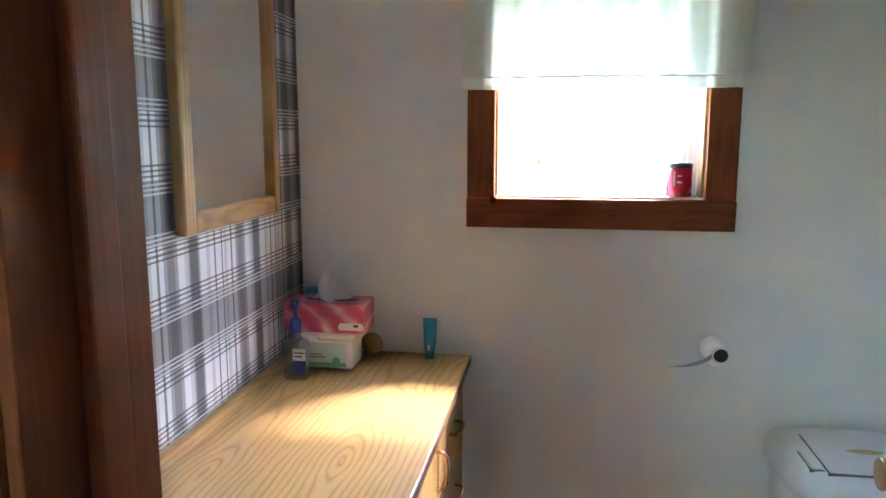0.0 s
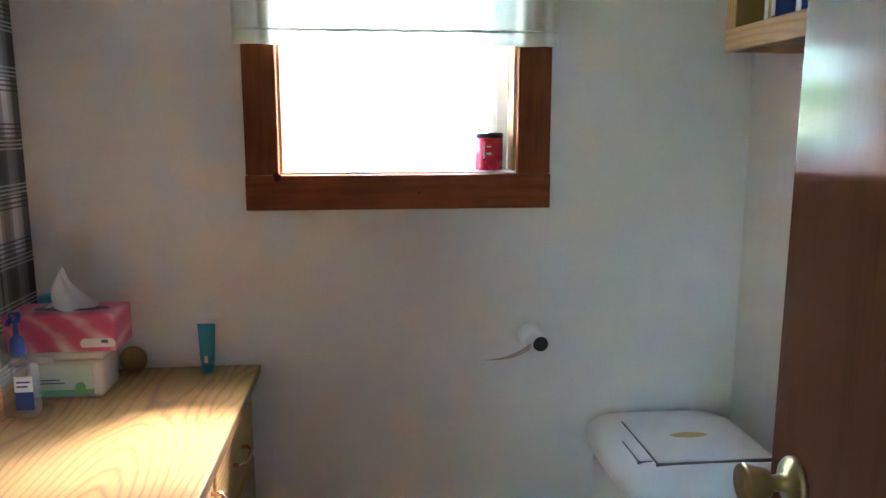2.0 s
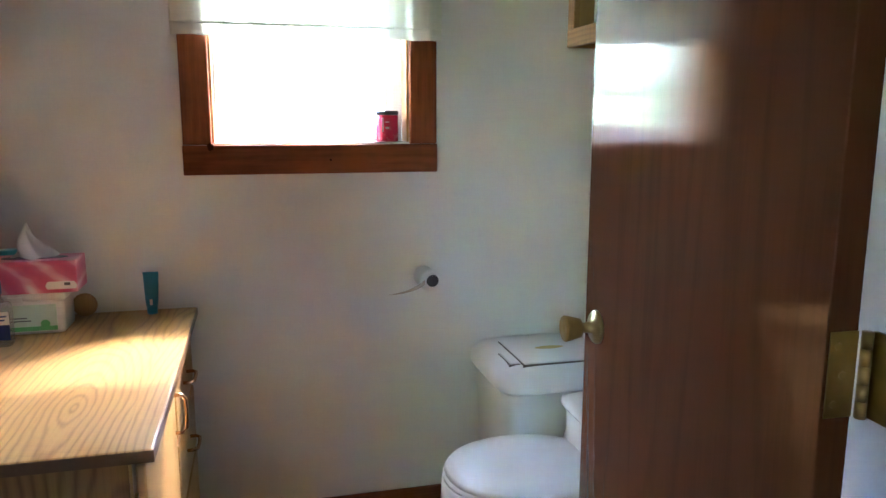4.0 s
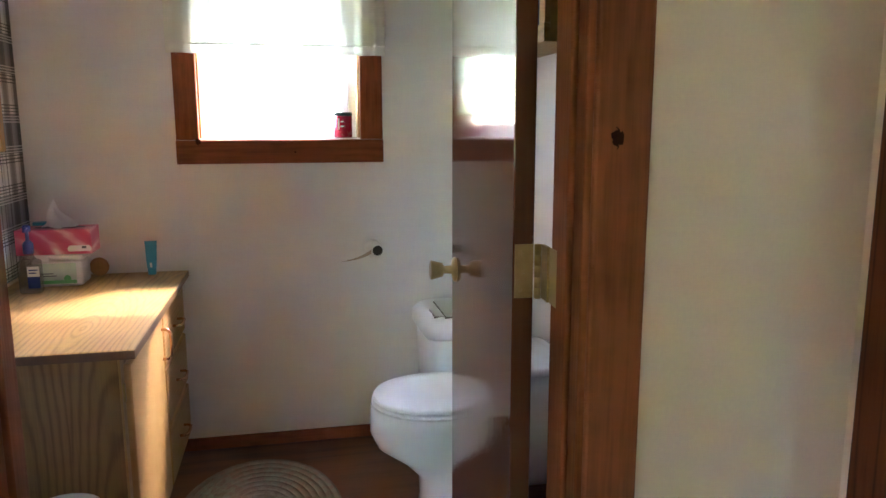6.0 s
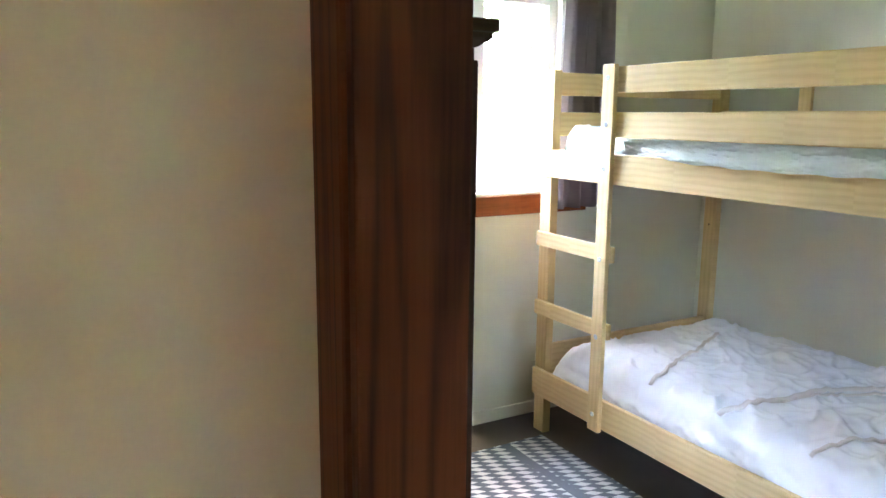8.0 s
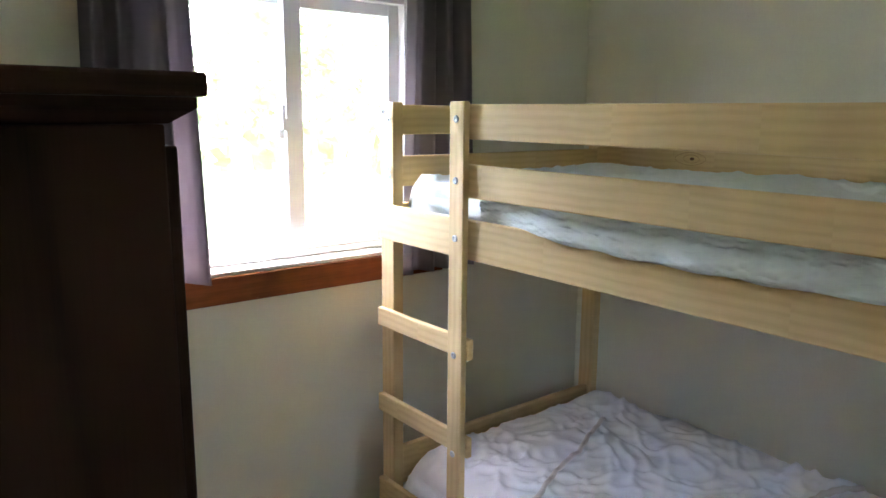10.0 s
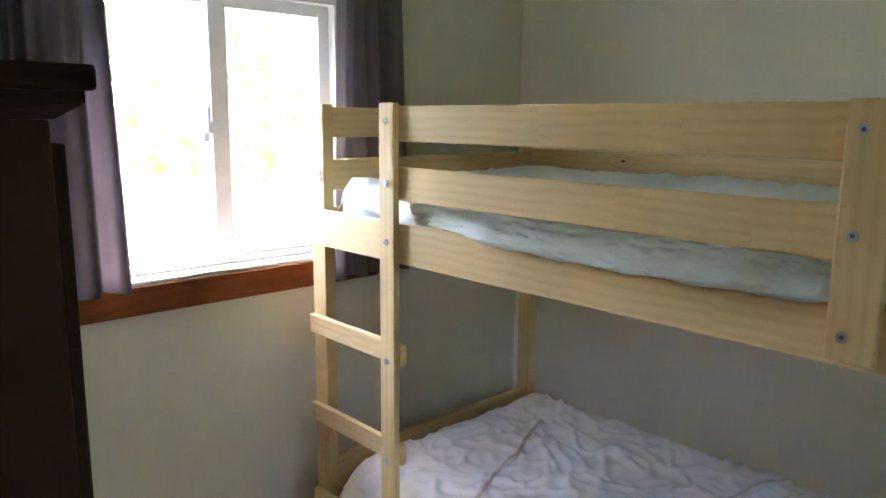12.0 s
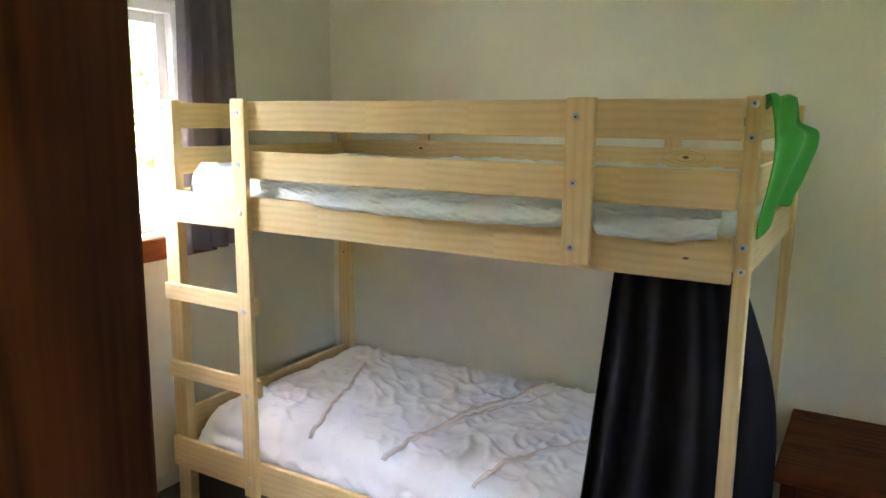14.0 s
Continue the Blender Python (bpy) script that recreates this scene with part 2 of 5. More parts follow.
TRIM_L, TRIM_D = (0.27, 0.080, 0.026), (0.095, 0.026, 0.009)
M = {}
M["bath_wall"] = paint("bath_wall_paint", (0.82, 0.80, 0.785))
M["hall_wall"] = paint("hall_wall_paint", (0.74, 0.525, 0.405))
M["bed_wall"] = paint("bedroom_wall_paint", (0.81, 0.775, 0.66))
M["ceiling"] = paint("ceiling_paint", (0.78, 0.77, 0.73), 0.8)
M["plaid"] = plaid("plaid_wallpaper")
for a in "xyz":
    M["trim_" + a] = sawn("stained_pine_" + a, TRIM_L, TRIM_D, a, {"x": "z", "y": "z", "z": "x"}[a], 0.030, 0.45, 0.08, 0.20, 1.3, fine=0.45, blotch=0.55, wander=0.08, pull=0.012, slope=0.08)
    cross = {"x": "z", "y": "z", "z": "y"}[a]
    M["pine_" + a] = sawn("light_pine_" + a, (0.78, 0.565, 0.275), (0.50, 0.29, 0.105), a, cross, 0.023, 0.42, 0.45, 0.21, 1.4, joint=0.0 if a == "z" else 0.15, fine=0.15, blotch=0.18, wander=0.09, pull=0.007, run=1.4, slope=0.06)
    M["dstain_" + a] = wood("dark_stained_pine_" + a, (0.135, 0.036, 0.012), (0.040, 0.0105, 0.005), a, 9.0, 0.6, 0.1, 0.5, 14.0, spec=0.08, wear=0.5)
    M["oak_" + a] = sawn("golden_oak_" + a, (0.47, 0.27, 0.092), (0.185, 0.084, 0.026), a, {"x": "y", "y": "z", "z": "y"}[a], 0.015, 0.36, 0.5, 0.42, 2.5, fine=0.25, blotch=0.1, wander=0.05, pull=0.004, slope=0.08)
    M["dark_" + a] = wood("dark_walnut_" + a, (0.055, 0.024, 0.014), (0.018, 0.008, 0.005), a, 4.0, 0.65, 0.0, 0.4, 9.0, spec=0.1)
M["door"] = wood("mahogany_veneer", (0.11, 0.040, 0.018), (0.055, 0.019, 0.009), "z", 9.0, 0.075, 0.0, 0.35, 9.0, wear=0.3, spread=0.35, spec=0.28, line=0.25)
M["floor"] = wood("red_brown_floorboard", (0.17, 0.055, 0.019), (0.075, 0.024, 0.009), "x", 6.0, 0.35, 0.0, 0.4, 8.0)
M["oak_top"] = sawn("oak_countertop", (0.47, 0.272, 0.094), (0.17, 0.076, 0.024), "y", "x", 0.016, 0.33, 0.5, 0.5, 3.5, board=0.27, fine=0.26, blotch=0.08, wander=0.07, pull=0.0045, run=2.2, slope=0.12)
M["oak_dark"] = plain("brown_stained_edge", (0.13, 0.065, 0.024), 0.45, 0, 0.3, 40, 0.03)
# Darker and browner oak than the countertop, for the cabinet body.
M["oak_side"] = sawn("darker_brown_oak", (0.28, 0.155, 0.057), (0.10, 0.047, 0.016), "z", "x", 0.015, 0.45, 0.3, 0.5, 2.5, board=0.26, fine=0.35, blotch=0.1, wander=0.03, pull=0.004, run=1.6, slope=0.075)
M["carpet"] = cloth("brown_grey_carpet", (0.15, 0.105, 0.075), (0.09, 0.064, 0.047), 300.0, 0.95, 0.0, 0.8)
M["ceramic"] = plain("white_ceramic", (0.80, 0.80, 0.80), 0.08, 0, 0.02, 6, 0)
M["plastic"] = plain("white_plastic", (0.72, 0.72, 0.72), 0.32, 0, 0.05, 14, 0.03)
M["vinyl"] = plain("white_vinyl", (0.82, 0.82, 0.82), 0.35, 0, 0.03, 10, 0.0)
M["brass"] = plain("aged_brass", (0.40, 0.29, 0.13), 0.32, 1.0, 0.25, 40, 0.05)
M["bronze"] = plain("dark_bronze", (0.06, 0.035, 0.02), 0.5, 0.7, 0.2, 40, 0.03)
M["copper"] = plain("copper_pull", (0.70, 0.46, 0.32), 0.22, 1.0, 0.15, 40, 0.02)
M["knot"] = plain("dark_knot", (0.05, 0.015, 0.005), 0.7, 0, 0.6, 60, 0.1, spec=0.04)
M["pine_knot"] = plain("brown_pine_knot", (0.17, 0.075, 0.025), 0.5, 0, 0.4, 80, 0.05)
M["pine_ring"] = plain("dark_pine_ring", (0.54, 0.325, 0.125), 0.45, 0, 0.2, 60, 0.03)
M["socket"] = plain("dark_zinc_socket", (0.16, 0.16, 0.165), 0.5, 0.8, 0.1, 60, 0.02)
M["steel"] = plain("zinc_bolt", (0.55, 0.55, 0.55), 0.3, 1.0, 0.1, 60, 0.02)
M["black"] = plain("black_iron", (0.02, 0.02, 0.022), 0.45, 0.6, 0.2, 60, 0.05)
# Near-black colour that stands in for the shade inside holes and hollows.
M["hole_shade"] = plain("painted_hole_shade", (0.03, 0.025, 0.02), 0.9, 0, 0.2, 60, 0.0)
M["glass"] = glass("window_glass")
M["clear"] = clear_plastic()
M["mirror"] = mirror("mirror_glass")
M["valance"] = cloth("sheer_white_valance", (0.84, 0.84, 0.74), None, 700, 0.9, 0.36)
M["curtain"] = cloth("purple_grey_curtain", (0.285, 0.255, 0.28), (0.17, 0.15, 0.165), 500, 0.8, 0.5)
M["black_cloth"] = cloth("black_curtain_cloth", (0.009, 0.008, 0.010), (0.014, 0.013, 0.016), 700, 0.85)
M["black_cloth"].node_tree.nodes["Principled BSDF"].inputs["Sheen Weight"].default_value = 0.0
M["green_cloth"] = cloth("green_cloth", (0.03, 0.34, 0.06), (0.02, 0.23, 0.04), 500, 0.8)
M["sheet"] = cloth("white_mattress_cover", (0.90, 0.89, 0.90), (0.82, 0.81, 0.83), 600, 0.55)
M["satin"] = cloth("pale_green_white_mattress_cover", (0.74, 0.79, 0.75), (0.62, 0.67, 0.64), 600, 0.36)
M["seam"] = cloth("tan_seam_cloth", (0.80, 0.73, 0.68), None, 600, 0.8)
M["tissue"] = cloth("tissue_paper", (0.85, 0.85, 0.85), None, 500, 0.9, 0.3)
M["paper"] = plain("toilet_paper", (0.78, 0.76, 0.74), 0.9, 0, 0.04, 80, 0.15)
M["card"] = plain("beige_card", (0.45, 0.38, 0.31), 0.8, 0, 0.08, 80, 0.05)
M["blue"] = plain("blue_plastic", (0.008, 0.03, 0.20), 0.3)
M["teal"] = plain("teal_tube", (0.03, 0.30, 0.48), 0.3)
M["red"] = plain("red_tin", (0.42, 0.01, 0.035), 0.25)
M["label_white"] = plain("white_label", (0.75, 0.75, 0.75), 0.5)
M["label_green"] = plain("green_label", (0.12, 0.42, 0.16), 0.5)
M["label_mint"] = plain("mint_label", (0.55, 0.68, 0.58), 0.5)
M["ink"] = plain("dark_ink", (0.08, 0.08, 0.1), 0.6)
M["groove"] = plain("grey_brown_groove", (0.16, 0.14, 0.13), 0.8)
M["gold_leaf"] = plain("yellow_stain", (0.55, 0.42, 0.14), 0.5, 0, 0.3, 60)


def pink_card():
    p = Mat("pink_white_swirl_card", 0.4)
    v = p.coords((1, 1, 3), (0, 25, 0), False)
    wv = p.n("ShaderNodeTexWave", Vector=v, Scale=3.5, Distortion=6.0, Detail=2.0)
    f = p.noise(v, 5.0, 2.0)
    p.color(p.ramp(p.math("MULTIPLY", wv.outputs["Fac"], f), [(0.0, (0.52, 0.07, 0.16)), (0.32, (0.56, 0.11, 0.20)), (0.52, (0.68, 0.30, 0.37)), (0.68, (0.78, 0.66, 0.68))]))
    return p.m


M["pink"] = pink_card()


def braided():
    p = Mat("braided_rag", 0.95)
    tc = p.n("ShaderNodeTexCoord")
    mp = p.n("ShaderNodeMapping", Vector=tc.outputs["Object"])
    mp.inputs["Scale"].default_value = (1 / 0.30, 1 / 0.44, 0)
    ln = p.n("ShaderNodeVectorMath", )
    ln.operation = "LENGTH"
    p.put(ln.inputs[0], mp.outputs[0])
    r = ln.outputs["Value"]
    col = p.ramp(r, [(0.0, (0.36, 0.36, 0.30)), (0.25, (0.20, 0.14, 0.12)), (0.38, (0.35, 0.24, 0.20)), (0.5, (0.15, 0.16, 0.13)), (0.62, (0.22, 0.23, 0.18)), (0.9, (0.17, 0.18, 0.15))], "B_SPLINE")
    tw = p.noise(p.coords((1, 1, 1), jitter=False), 130.0, 3.0, 0.7)
    rag = p.noise(p.coords((1, 1, 1), jitter=False), 38.0, 2.0, 0.5)
    col = p.mix(p.ramp(rag, [(0.40, (0, 0, 0)), (0.60, (1, 1, 1))]), col, (0.20, 0.115, 0.095))
    p.color(p.mix(p.math("MULTIPLY", tw, 0.6), col, (0.44, 0.44, 0.38)))
    p.bump(tw, 0.6, 0.006)
    return p.m


M["braid"] = braided()


def geo_rug():
    """Dark slate rug with rows of small offset white parallelograms."""
    p = Mat("slate_white_geometric_rug", 0.95)
    tc = p.n("ShaderNodeTexCoord")
    sep = p.n("ShaderNodeSeparateXYZ", Vector=tc.outputs["Object"])
    a = p.math("ADD", p.math("MULTIPLY", sep.outputs["X"], 1 / 0.08), p.math("MULTIPLY", sep.outputs["Y"], 1 / 0.08))
    row = p.math("MULTIPLY", sep.outputs["Y"], 1 / 0.036)
    odd = p.math("MULTIPLY", p.math("FLOOR", row), 0.5)
    u = p.math("FRACT", p.math("ADD", a, odd))
    on = p.math("LESS_THAN", u, 0.48)
    big = p.math("FRACT", p.math("MULTIPLY", sep.outputs["X"], 1 / 0.44))
    off = p.math("GREATER_THAN", p.math("ABSOLUTE", p.math("SUBTRACT", big, 0.5)), 0.045)
    edge = p.math("LESS_THAN", p.math("FRACT", row), 0.86)
    fac = p.math("MULTIPLY", p.math("MULTIPLY", on, off), edge)
    th = p.noise(p.coords(jitter=False), 220.0, 3.0, 0.7)
    dark = p.mix(th, (0.07, 0.085, 0.115), (0.14, 0.155, 0.19))
    p.color(p.mix(fac, dark, (0.60, 0.61, 0.61)))
    p.bump(th, 0.5, 0.004)
    return p.m


M["rug"] = geo_rug()


def leafy(name, c1, c2):
    p = Mat(name, 0.6)
    geo = p.n("ShaderNodeNewGeometry")
    p.color(p.ramp(geo.outputs["Random Per Island"], [(0, c1), (1, c2)]))
    tr = p.n("ShaderNodeBsdfTranslucent")
    tr.inputs["Color"].default_value = (0.28, 0.38, 0.12, 1)
    ms = p.n("ShaderNodeMixShader")
    ms.inputs[0].default_value = 0.35
    p.t.links.new(p.b.outputs[0], ms.inputs[1])
    p.t.links.new(tr.outputs[0], ms.inputs[2])
    p.t.links.new(ms.outputs[0], p.t.nodes["Material Output"].inputs["Surface"])
    return p.m


M["leaf"] = leafy("spring_leaves", (0.06, 0.11, 0.02), (0.14, 0.22, 0.05))
M["bark"] = plain("grey_brown_bark", (0.26, 0.22, 0.18), 0.9, 0, 0.4, 25, 0.8)
M["grass"] = plain("grass_ground", (0.09, 0.14, 0.035), 0.95, 0, 0.4, 3, 0.5)


# ---- building helpers ----
ORIGIN = {}


def thing(name, at, label, category, group="", kind=""):
    ob = new(name)
    ob.location = at
    ORIGIN[ob] = Vector(at)
    return tagged(ob, label, category, group, kind)


def mesh_of(name, bm, material, smooth=False):
    me = bpy.data.meshes.new(name)
    bmesh.ops.recalc_face_normals(bm, faces=bm.faces)
    bm.to_mesh(me)
    bm.free()
    if material:
        me.materials.append(material)
    if smooth:
        for f in me.polygons:
            f.use_smooth = True
    return me


def part(name, bm, material, parent, label="", smooth=False):
    """One mesh under a thing or a part; the bmesh is given in world coordinates."""
    o = ORIGIN[parent]
    bmesh.ops.translate(bm, verts=bm.verts, vec=-o)
    ob = new(name, mesh_of(name, bm, material, smooth))
    ob.parent = parent
    ORIGIN[ob] = o
    return tagged(ob, label)


def single(name, bm, material, at, label="", category="", kind="", smooth=False, group=""):
    """A top-level thing or piece of the setting made of one mesh."""
    bmesh.ops.translate(bm, verts=bm.verts, vec=-Vector(at))
    ob = new(name, mesh_of(name, bm, material, smooth))
    ob.location = at
    ORIGIN[ob] = Vector(at)
    return tagged(ob, label, category, group, kind)


def box(x0, x1, y0, y1, z0, z1, bevel=0.0, bm=None, seg=2):
    bm = bm or bmesh.new()
    r = bmesh.ops.create_cube(bm, size=1)
    vs = r["verts"]
    bmesh.ops.scale(bm, verts=vs, vec=(x1 - x0, y1 - y0, z1 - z0))
    bmesh.ops.translate(bm, verts=vs, vec=((x0 + x1) / 2, (y0 + y1) / 2, (z0 + z1) / 2))
    if bevel:
        es = list({e for v in vs for e in v.link_edges})
        bmesh.ops.bevel(bm, geom=es, offset=bevel, segments=seg, affect="EDGES", profile=0.5)
    return bm


def boxes(*dims, bevel=0.0):
    bm = bmesh.new()
    for d in dims:
        box(*d, bevel=bevel, bm=bm)
    return bm


def lathe(profile, seg=32, at=(0, 0, 0), axis="z", bm=None, sx=1.0, sy=1.0):
    """A turned shape from (radius, height) pairs, closed at both ends."""
    bm = bm or bmesh.new()
    rings = []
    turn = {"z": Matrix(), "x": Matrix.Rotation(radians(90), 4, "Y"), "y": Matrix.Rotation(radians(90), 4, "X")}[axis]
    for r, h in profile:
        ring = []
        for i in range(seg):
            a = 2 * math.pi * i / seg
            p = turn @ Vector((r * math.cos(a) * sx, r * math.sin(a) * sy, h)) + Vector(at)
            ring.append(bm.verts.new(p))
        rings.append(ring)
    for a, b in zip(rings, rings[1:]):
        for i in range(seg):
            bm.faces.new((a[i], a[(i + 1) % seg], b[(i + 1) % seg], b[i]))
    bm.faces.new(rings[0][::-1])
    bm.faces.new(rings[-1])
    return bm


def tube(points, r, seg=10, bm=None):
    """A round bar along points."""
    bm = bm or bmesh.new()
    pts = [Vector(p) for p in points]
    rings = []
    for i, p in enumerate(pts):
        d = (pts[min(i + 1, len(pts) - 1)] - pts[max(i - 1, 0)]).normalized()
        up = Vector((0, 0, 1)) if abs(d.z) < 0.9 else Vector((1, 0, 0))
        s = d.cross(up).normalized()
        u = s.cross(d)
        rings.append([bm.verts.new(p + r * (math.cos(2 * math.pi * k / seg) * s + math.sin(2 * math.pi * k / seg) * u)) for k in range(seg)])
    for a, b in zip(rings, rings[1:]):
        for k in range(seg):
            bm.faces.new((a[k], a[(k + 1) % seg], b[(k + 1) % seg], b[k]))
    bm.faces.new(rings[0][::-1])
    bm.faces.new(rings[-1])
    return bm


def sheet(fn, nu, nv, thick=0.0, bm=None):
    """A surface fn(u, v) on a grid; thick gives it a second side."""
    bm = bm or bmesh.new()
    g = [[Vector(fn(i / nu, j / nv)) for j in range(nv + 1)] for i in range(nu + 1)]
    front = [[bm.verts.new(p) for p in row] for row in g]
    for i in range(nu):
        for j in range(nv):
            bm.faces.new((front[i][j], front[i + 1][j], front[i + 1][j + 1], front[i][j + 1]))
    if thick:
        bm.normal_update()
        back = [[bm.verts.new(v.co - v.normal * thick) for v in row] for row in front]
        for i in range(nu):
            for j in range(nv):
                bm.faces.new((back[i][j + 1], back[i + 1][j + 1], back[i + 1][j], back[i][j]))
        edge = [(i, 0) for i in range(nu)] + [(nu, j) for j in range(nv)] + [(i, nv) for i in range(nu, 0, -1)] + [(0, j) for j in range(nv, 0, -1)]
        for (a, b), (c, d) in zip(edge, edge[1:] + edge[:1]):
            bm.faces.new((front[a][b], back[a][b], back[c][d], front[c][d]))
    return bm


# ---- structure ----
H = 2.36


def wall(name, material, *dims):
    return single(name, boxes(*dims), material, dims[0][::2], kind="structure")


# bathroom
wall("wall_north_bath", M["bath_wall"], (-0.53, 0.10, 2.39, 2.55, 0, H), (0.72, 1.45, 2.39, 2.55, 0, H), (0.10, 0.72, 2.39, 2.55, 0, 1.262), (0.10, 0.72, 2.39, 2.55, 1.93, H))
wall("wall_west_bath", M["plaid"], (-0.65, -0.53, 0.54, 2.55, 0, H))
wall("wall_east_bath", M["bath_wall"], (1.37, 1.45, 0.54, 2.39, 0, H))
wall("wall_south_bath", M["bath_wall"], (-0.53, -0.005, 0.54, 0.60, 0, H), (0.917, 1.37, 0.54, 0.60, 0, H), (-0.005, 0.917, 0.54, 0.60, 2.06, H))
# hall
wall("wall_north_hall", M["hall_wall"], (-1.6, -0.005, 0.48, 0.54, 0, H), (0.917, 1.485, 0.48, 0.54, 0, H), (-0.005, 0.917, 0.48, 0.54, 2.06, H))
wall("wall_east_hall", M["hall_wall"], (1.415, 1.485, 0.366, 0.48, 0, H), (1.415, 1.485, -2.3, -0.44, 0, H), (1.415, 1.485, -0.44, 0.366, 2.06, H))
wall("wall_west_hall", M["hall_wall"], (-1.72, -1.6, -2.42, 0.54, 0, H))
wall("wall_south_hall", M["hall_wall"], (-1.6, -1.57, -2.42, -2.3, 0, H), (-0.65, 1.485, -2.42, -2.3, 0, H), (-1.57, -0.65, -2.42, -2.3, 0, 1.05), (-1.57, -0.65, -2.42, -2.3, 1.95, H))
# bedroom
wall("wall_west_bedroom", M["bed_wall"], (1.485, 1.52, 0.366, 2.39, 0, H), (1.485, 1.52, -1.4, -0.44, 0, H), (1.485, 1.52, -0.44, 0.366, 2.06, H))
wall("wall_north_bedroom", M["bed_wall"], (1.45, 2.43, 2.39, 2.55, 0, H), (3.31, 4.33, 2.39, 2.55, 0, H), (2.43, 3.31, 2.39, 2.55, 0, 1.04), (2.43, 3.31, 2.39, 2.55, 1.95, H))
wall("wall_east_bedroom", M["bed_wall"], (4.21, 4.33, -1.52, 2.39, 0, H))
wall("wall_south_bedroom", M["bed_wall"], (1.485, 2.55, -1.52, -1.4, 0, H), (3.05, 4.21, -1.52, -1.4, 0, H), (2.55, 3.05, -1.52, -1.4, 0, 1.35), (2.55, 3.05, -1.52, -1.4, 1.93, H))
single("ceiling", boxes((-1.72, 4.33, -2.42, 2.55, H, H + 0.15)), M["ceiling"], (0, 0, H), kind="structure")
single("roof", boxes((-2.2, 4.8, -2.9, 3.0, H + 0.16, H + 0.3)), M["dark_x"], (0, 0, H + 0.16), kind="structure")
floor = single("floor", boxes((-1.72, 1.465, -2.42, 2.55, -0.15, -0.006)), M["floor"], (0, 0, -0.15), kind="structure")
single("floor_bedroom", boxes((1.465, 4.33, -1.52, 2.55, -0.15, 0)), M["carpet"], (1.5, -1.5, -0.15), kind="structure")
single("ground", sheet(lambda u, v: (-200 + 400 * u, -200 + 400 * v, -0.55 + 0.25 * noise.noise((u * 40, v * 40, 0))), 60, 60), M["grass"], (0, 0, -0.5), kind="structure")
single("foundation", boxes((-1.72, 4.33, -2.42, 2.55, -1.0, -0.16)), M["bark"], (0, 0, -1), kind="structure")

# ---- trim ----


def trim(name, material, *dims, bevel=0.004, label=""):
    return single(name, boxes(*dims, bevel=bevel), material, dims[0][::2], label, kind="structure")


# bathroom doorway: jambs, stops, casings
door_frame = thing("door_frame", (0.44, 0.54, 0), "reddish-brown stained pine door frame of the bathroom doorway", "door frame", kind="structure")
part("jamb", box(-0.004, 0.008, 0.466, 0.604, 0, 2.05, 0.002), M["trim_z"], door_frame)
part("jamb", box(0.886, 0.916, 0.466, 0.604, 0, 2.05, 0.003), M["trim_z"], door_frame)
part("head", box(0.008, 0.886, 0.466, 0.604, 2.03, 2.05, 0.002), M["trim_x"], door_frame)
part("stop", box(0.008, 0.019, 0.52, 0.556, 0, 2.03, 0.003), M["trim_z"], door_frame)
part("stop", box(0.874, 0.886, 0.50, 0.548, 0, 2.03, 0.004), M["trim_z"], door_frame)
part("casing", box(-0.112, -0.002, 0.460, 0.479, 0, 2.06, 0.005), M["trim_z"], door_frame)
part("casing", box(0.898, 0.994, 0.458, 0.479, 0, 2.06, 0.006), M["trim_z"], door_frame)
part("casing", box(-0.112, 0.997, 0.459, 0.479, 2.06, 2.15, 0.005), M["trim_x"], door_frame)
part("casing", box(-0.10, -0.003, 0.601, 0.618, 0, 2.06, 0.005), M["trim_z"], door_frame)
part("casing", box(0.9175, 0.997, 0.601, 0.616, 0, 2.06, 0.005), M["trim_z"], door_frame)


def ribbon(name, pts, widths, y, parent, material, label=""):
    """A thin flat streak of dark wood on a south-facing board."""
    bm = bmesh.new()
    ps = [Vector((x, y, z)) for x, z in pts]
    rows_ = []
    for i, p in enumerate(ps):
        d = (ps[min(i + 1, len(ps) - 1)] - ps[max(i - 1, 0)]).normalized()
        n = Vector((-d.z, 0, d.x)) * widths[i]
        rows_.append([bm.verts.new(q) for q in (p - n, p + n, p + n + Vector((0, 0.0015, 0)), p - n + Vector((0, 0.0015, 0)))])
    for a, b in zip(rows_, rows_[1:]):
        for k in range(4):
            bm.faces.new((a[k], a[(k + 1) % 4], b[(k + 1) % 4], b[k]))
    bm.faces.new(rows_[0][::-1])
    bm.faces.new(rows_[-1])
    return part(name, bm, material, parent, label)


def knot(x, z, s, parent, y=0.4590):
    n = 24
    core = [(x + s * 0.2 * math.sin(k * 0.7), z + s * 2.6 * (k / n - 0.5)) for k in range(n + 1)]
    ribbon("knot", core, [s * (0.05 + 0.75 * math.sin(math.pi * k / n) ** 3 * (1 + 0.2 * math.sin(k * 2.1))) for k in range(n + 1)], y, parent, M["knot"], "dark knot in the pine")


knot(0.935, 1.303, 0.013, door_frame, 0.4571)
knot(-0.085, 1.44, 0.010, door_frame)
knot(-0.075, 1.07, 0.006, door_frame)
arch = []
for k in range(41):
    u = k / 40
    peak = math.exp(-((u - 0.44) / 0.21) ** 2) if u < 0.44 else math.exp(-((u - 0.44) / 0.27) ** 2)
    arch.append((-0.111 + 0.107 * u, 1.160 + 0.055 * peak - 0.012 * u + 0.002 * math.sin(u * 23)))
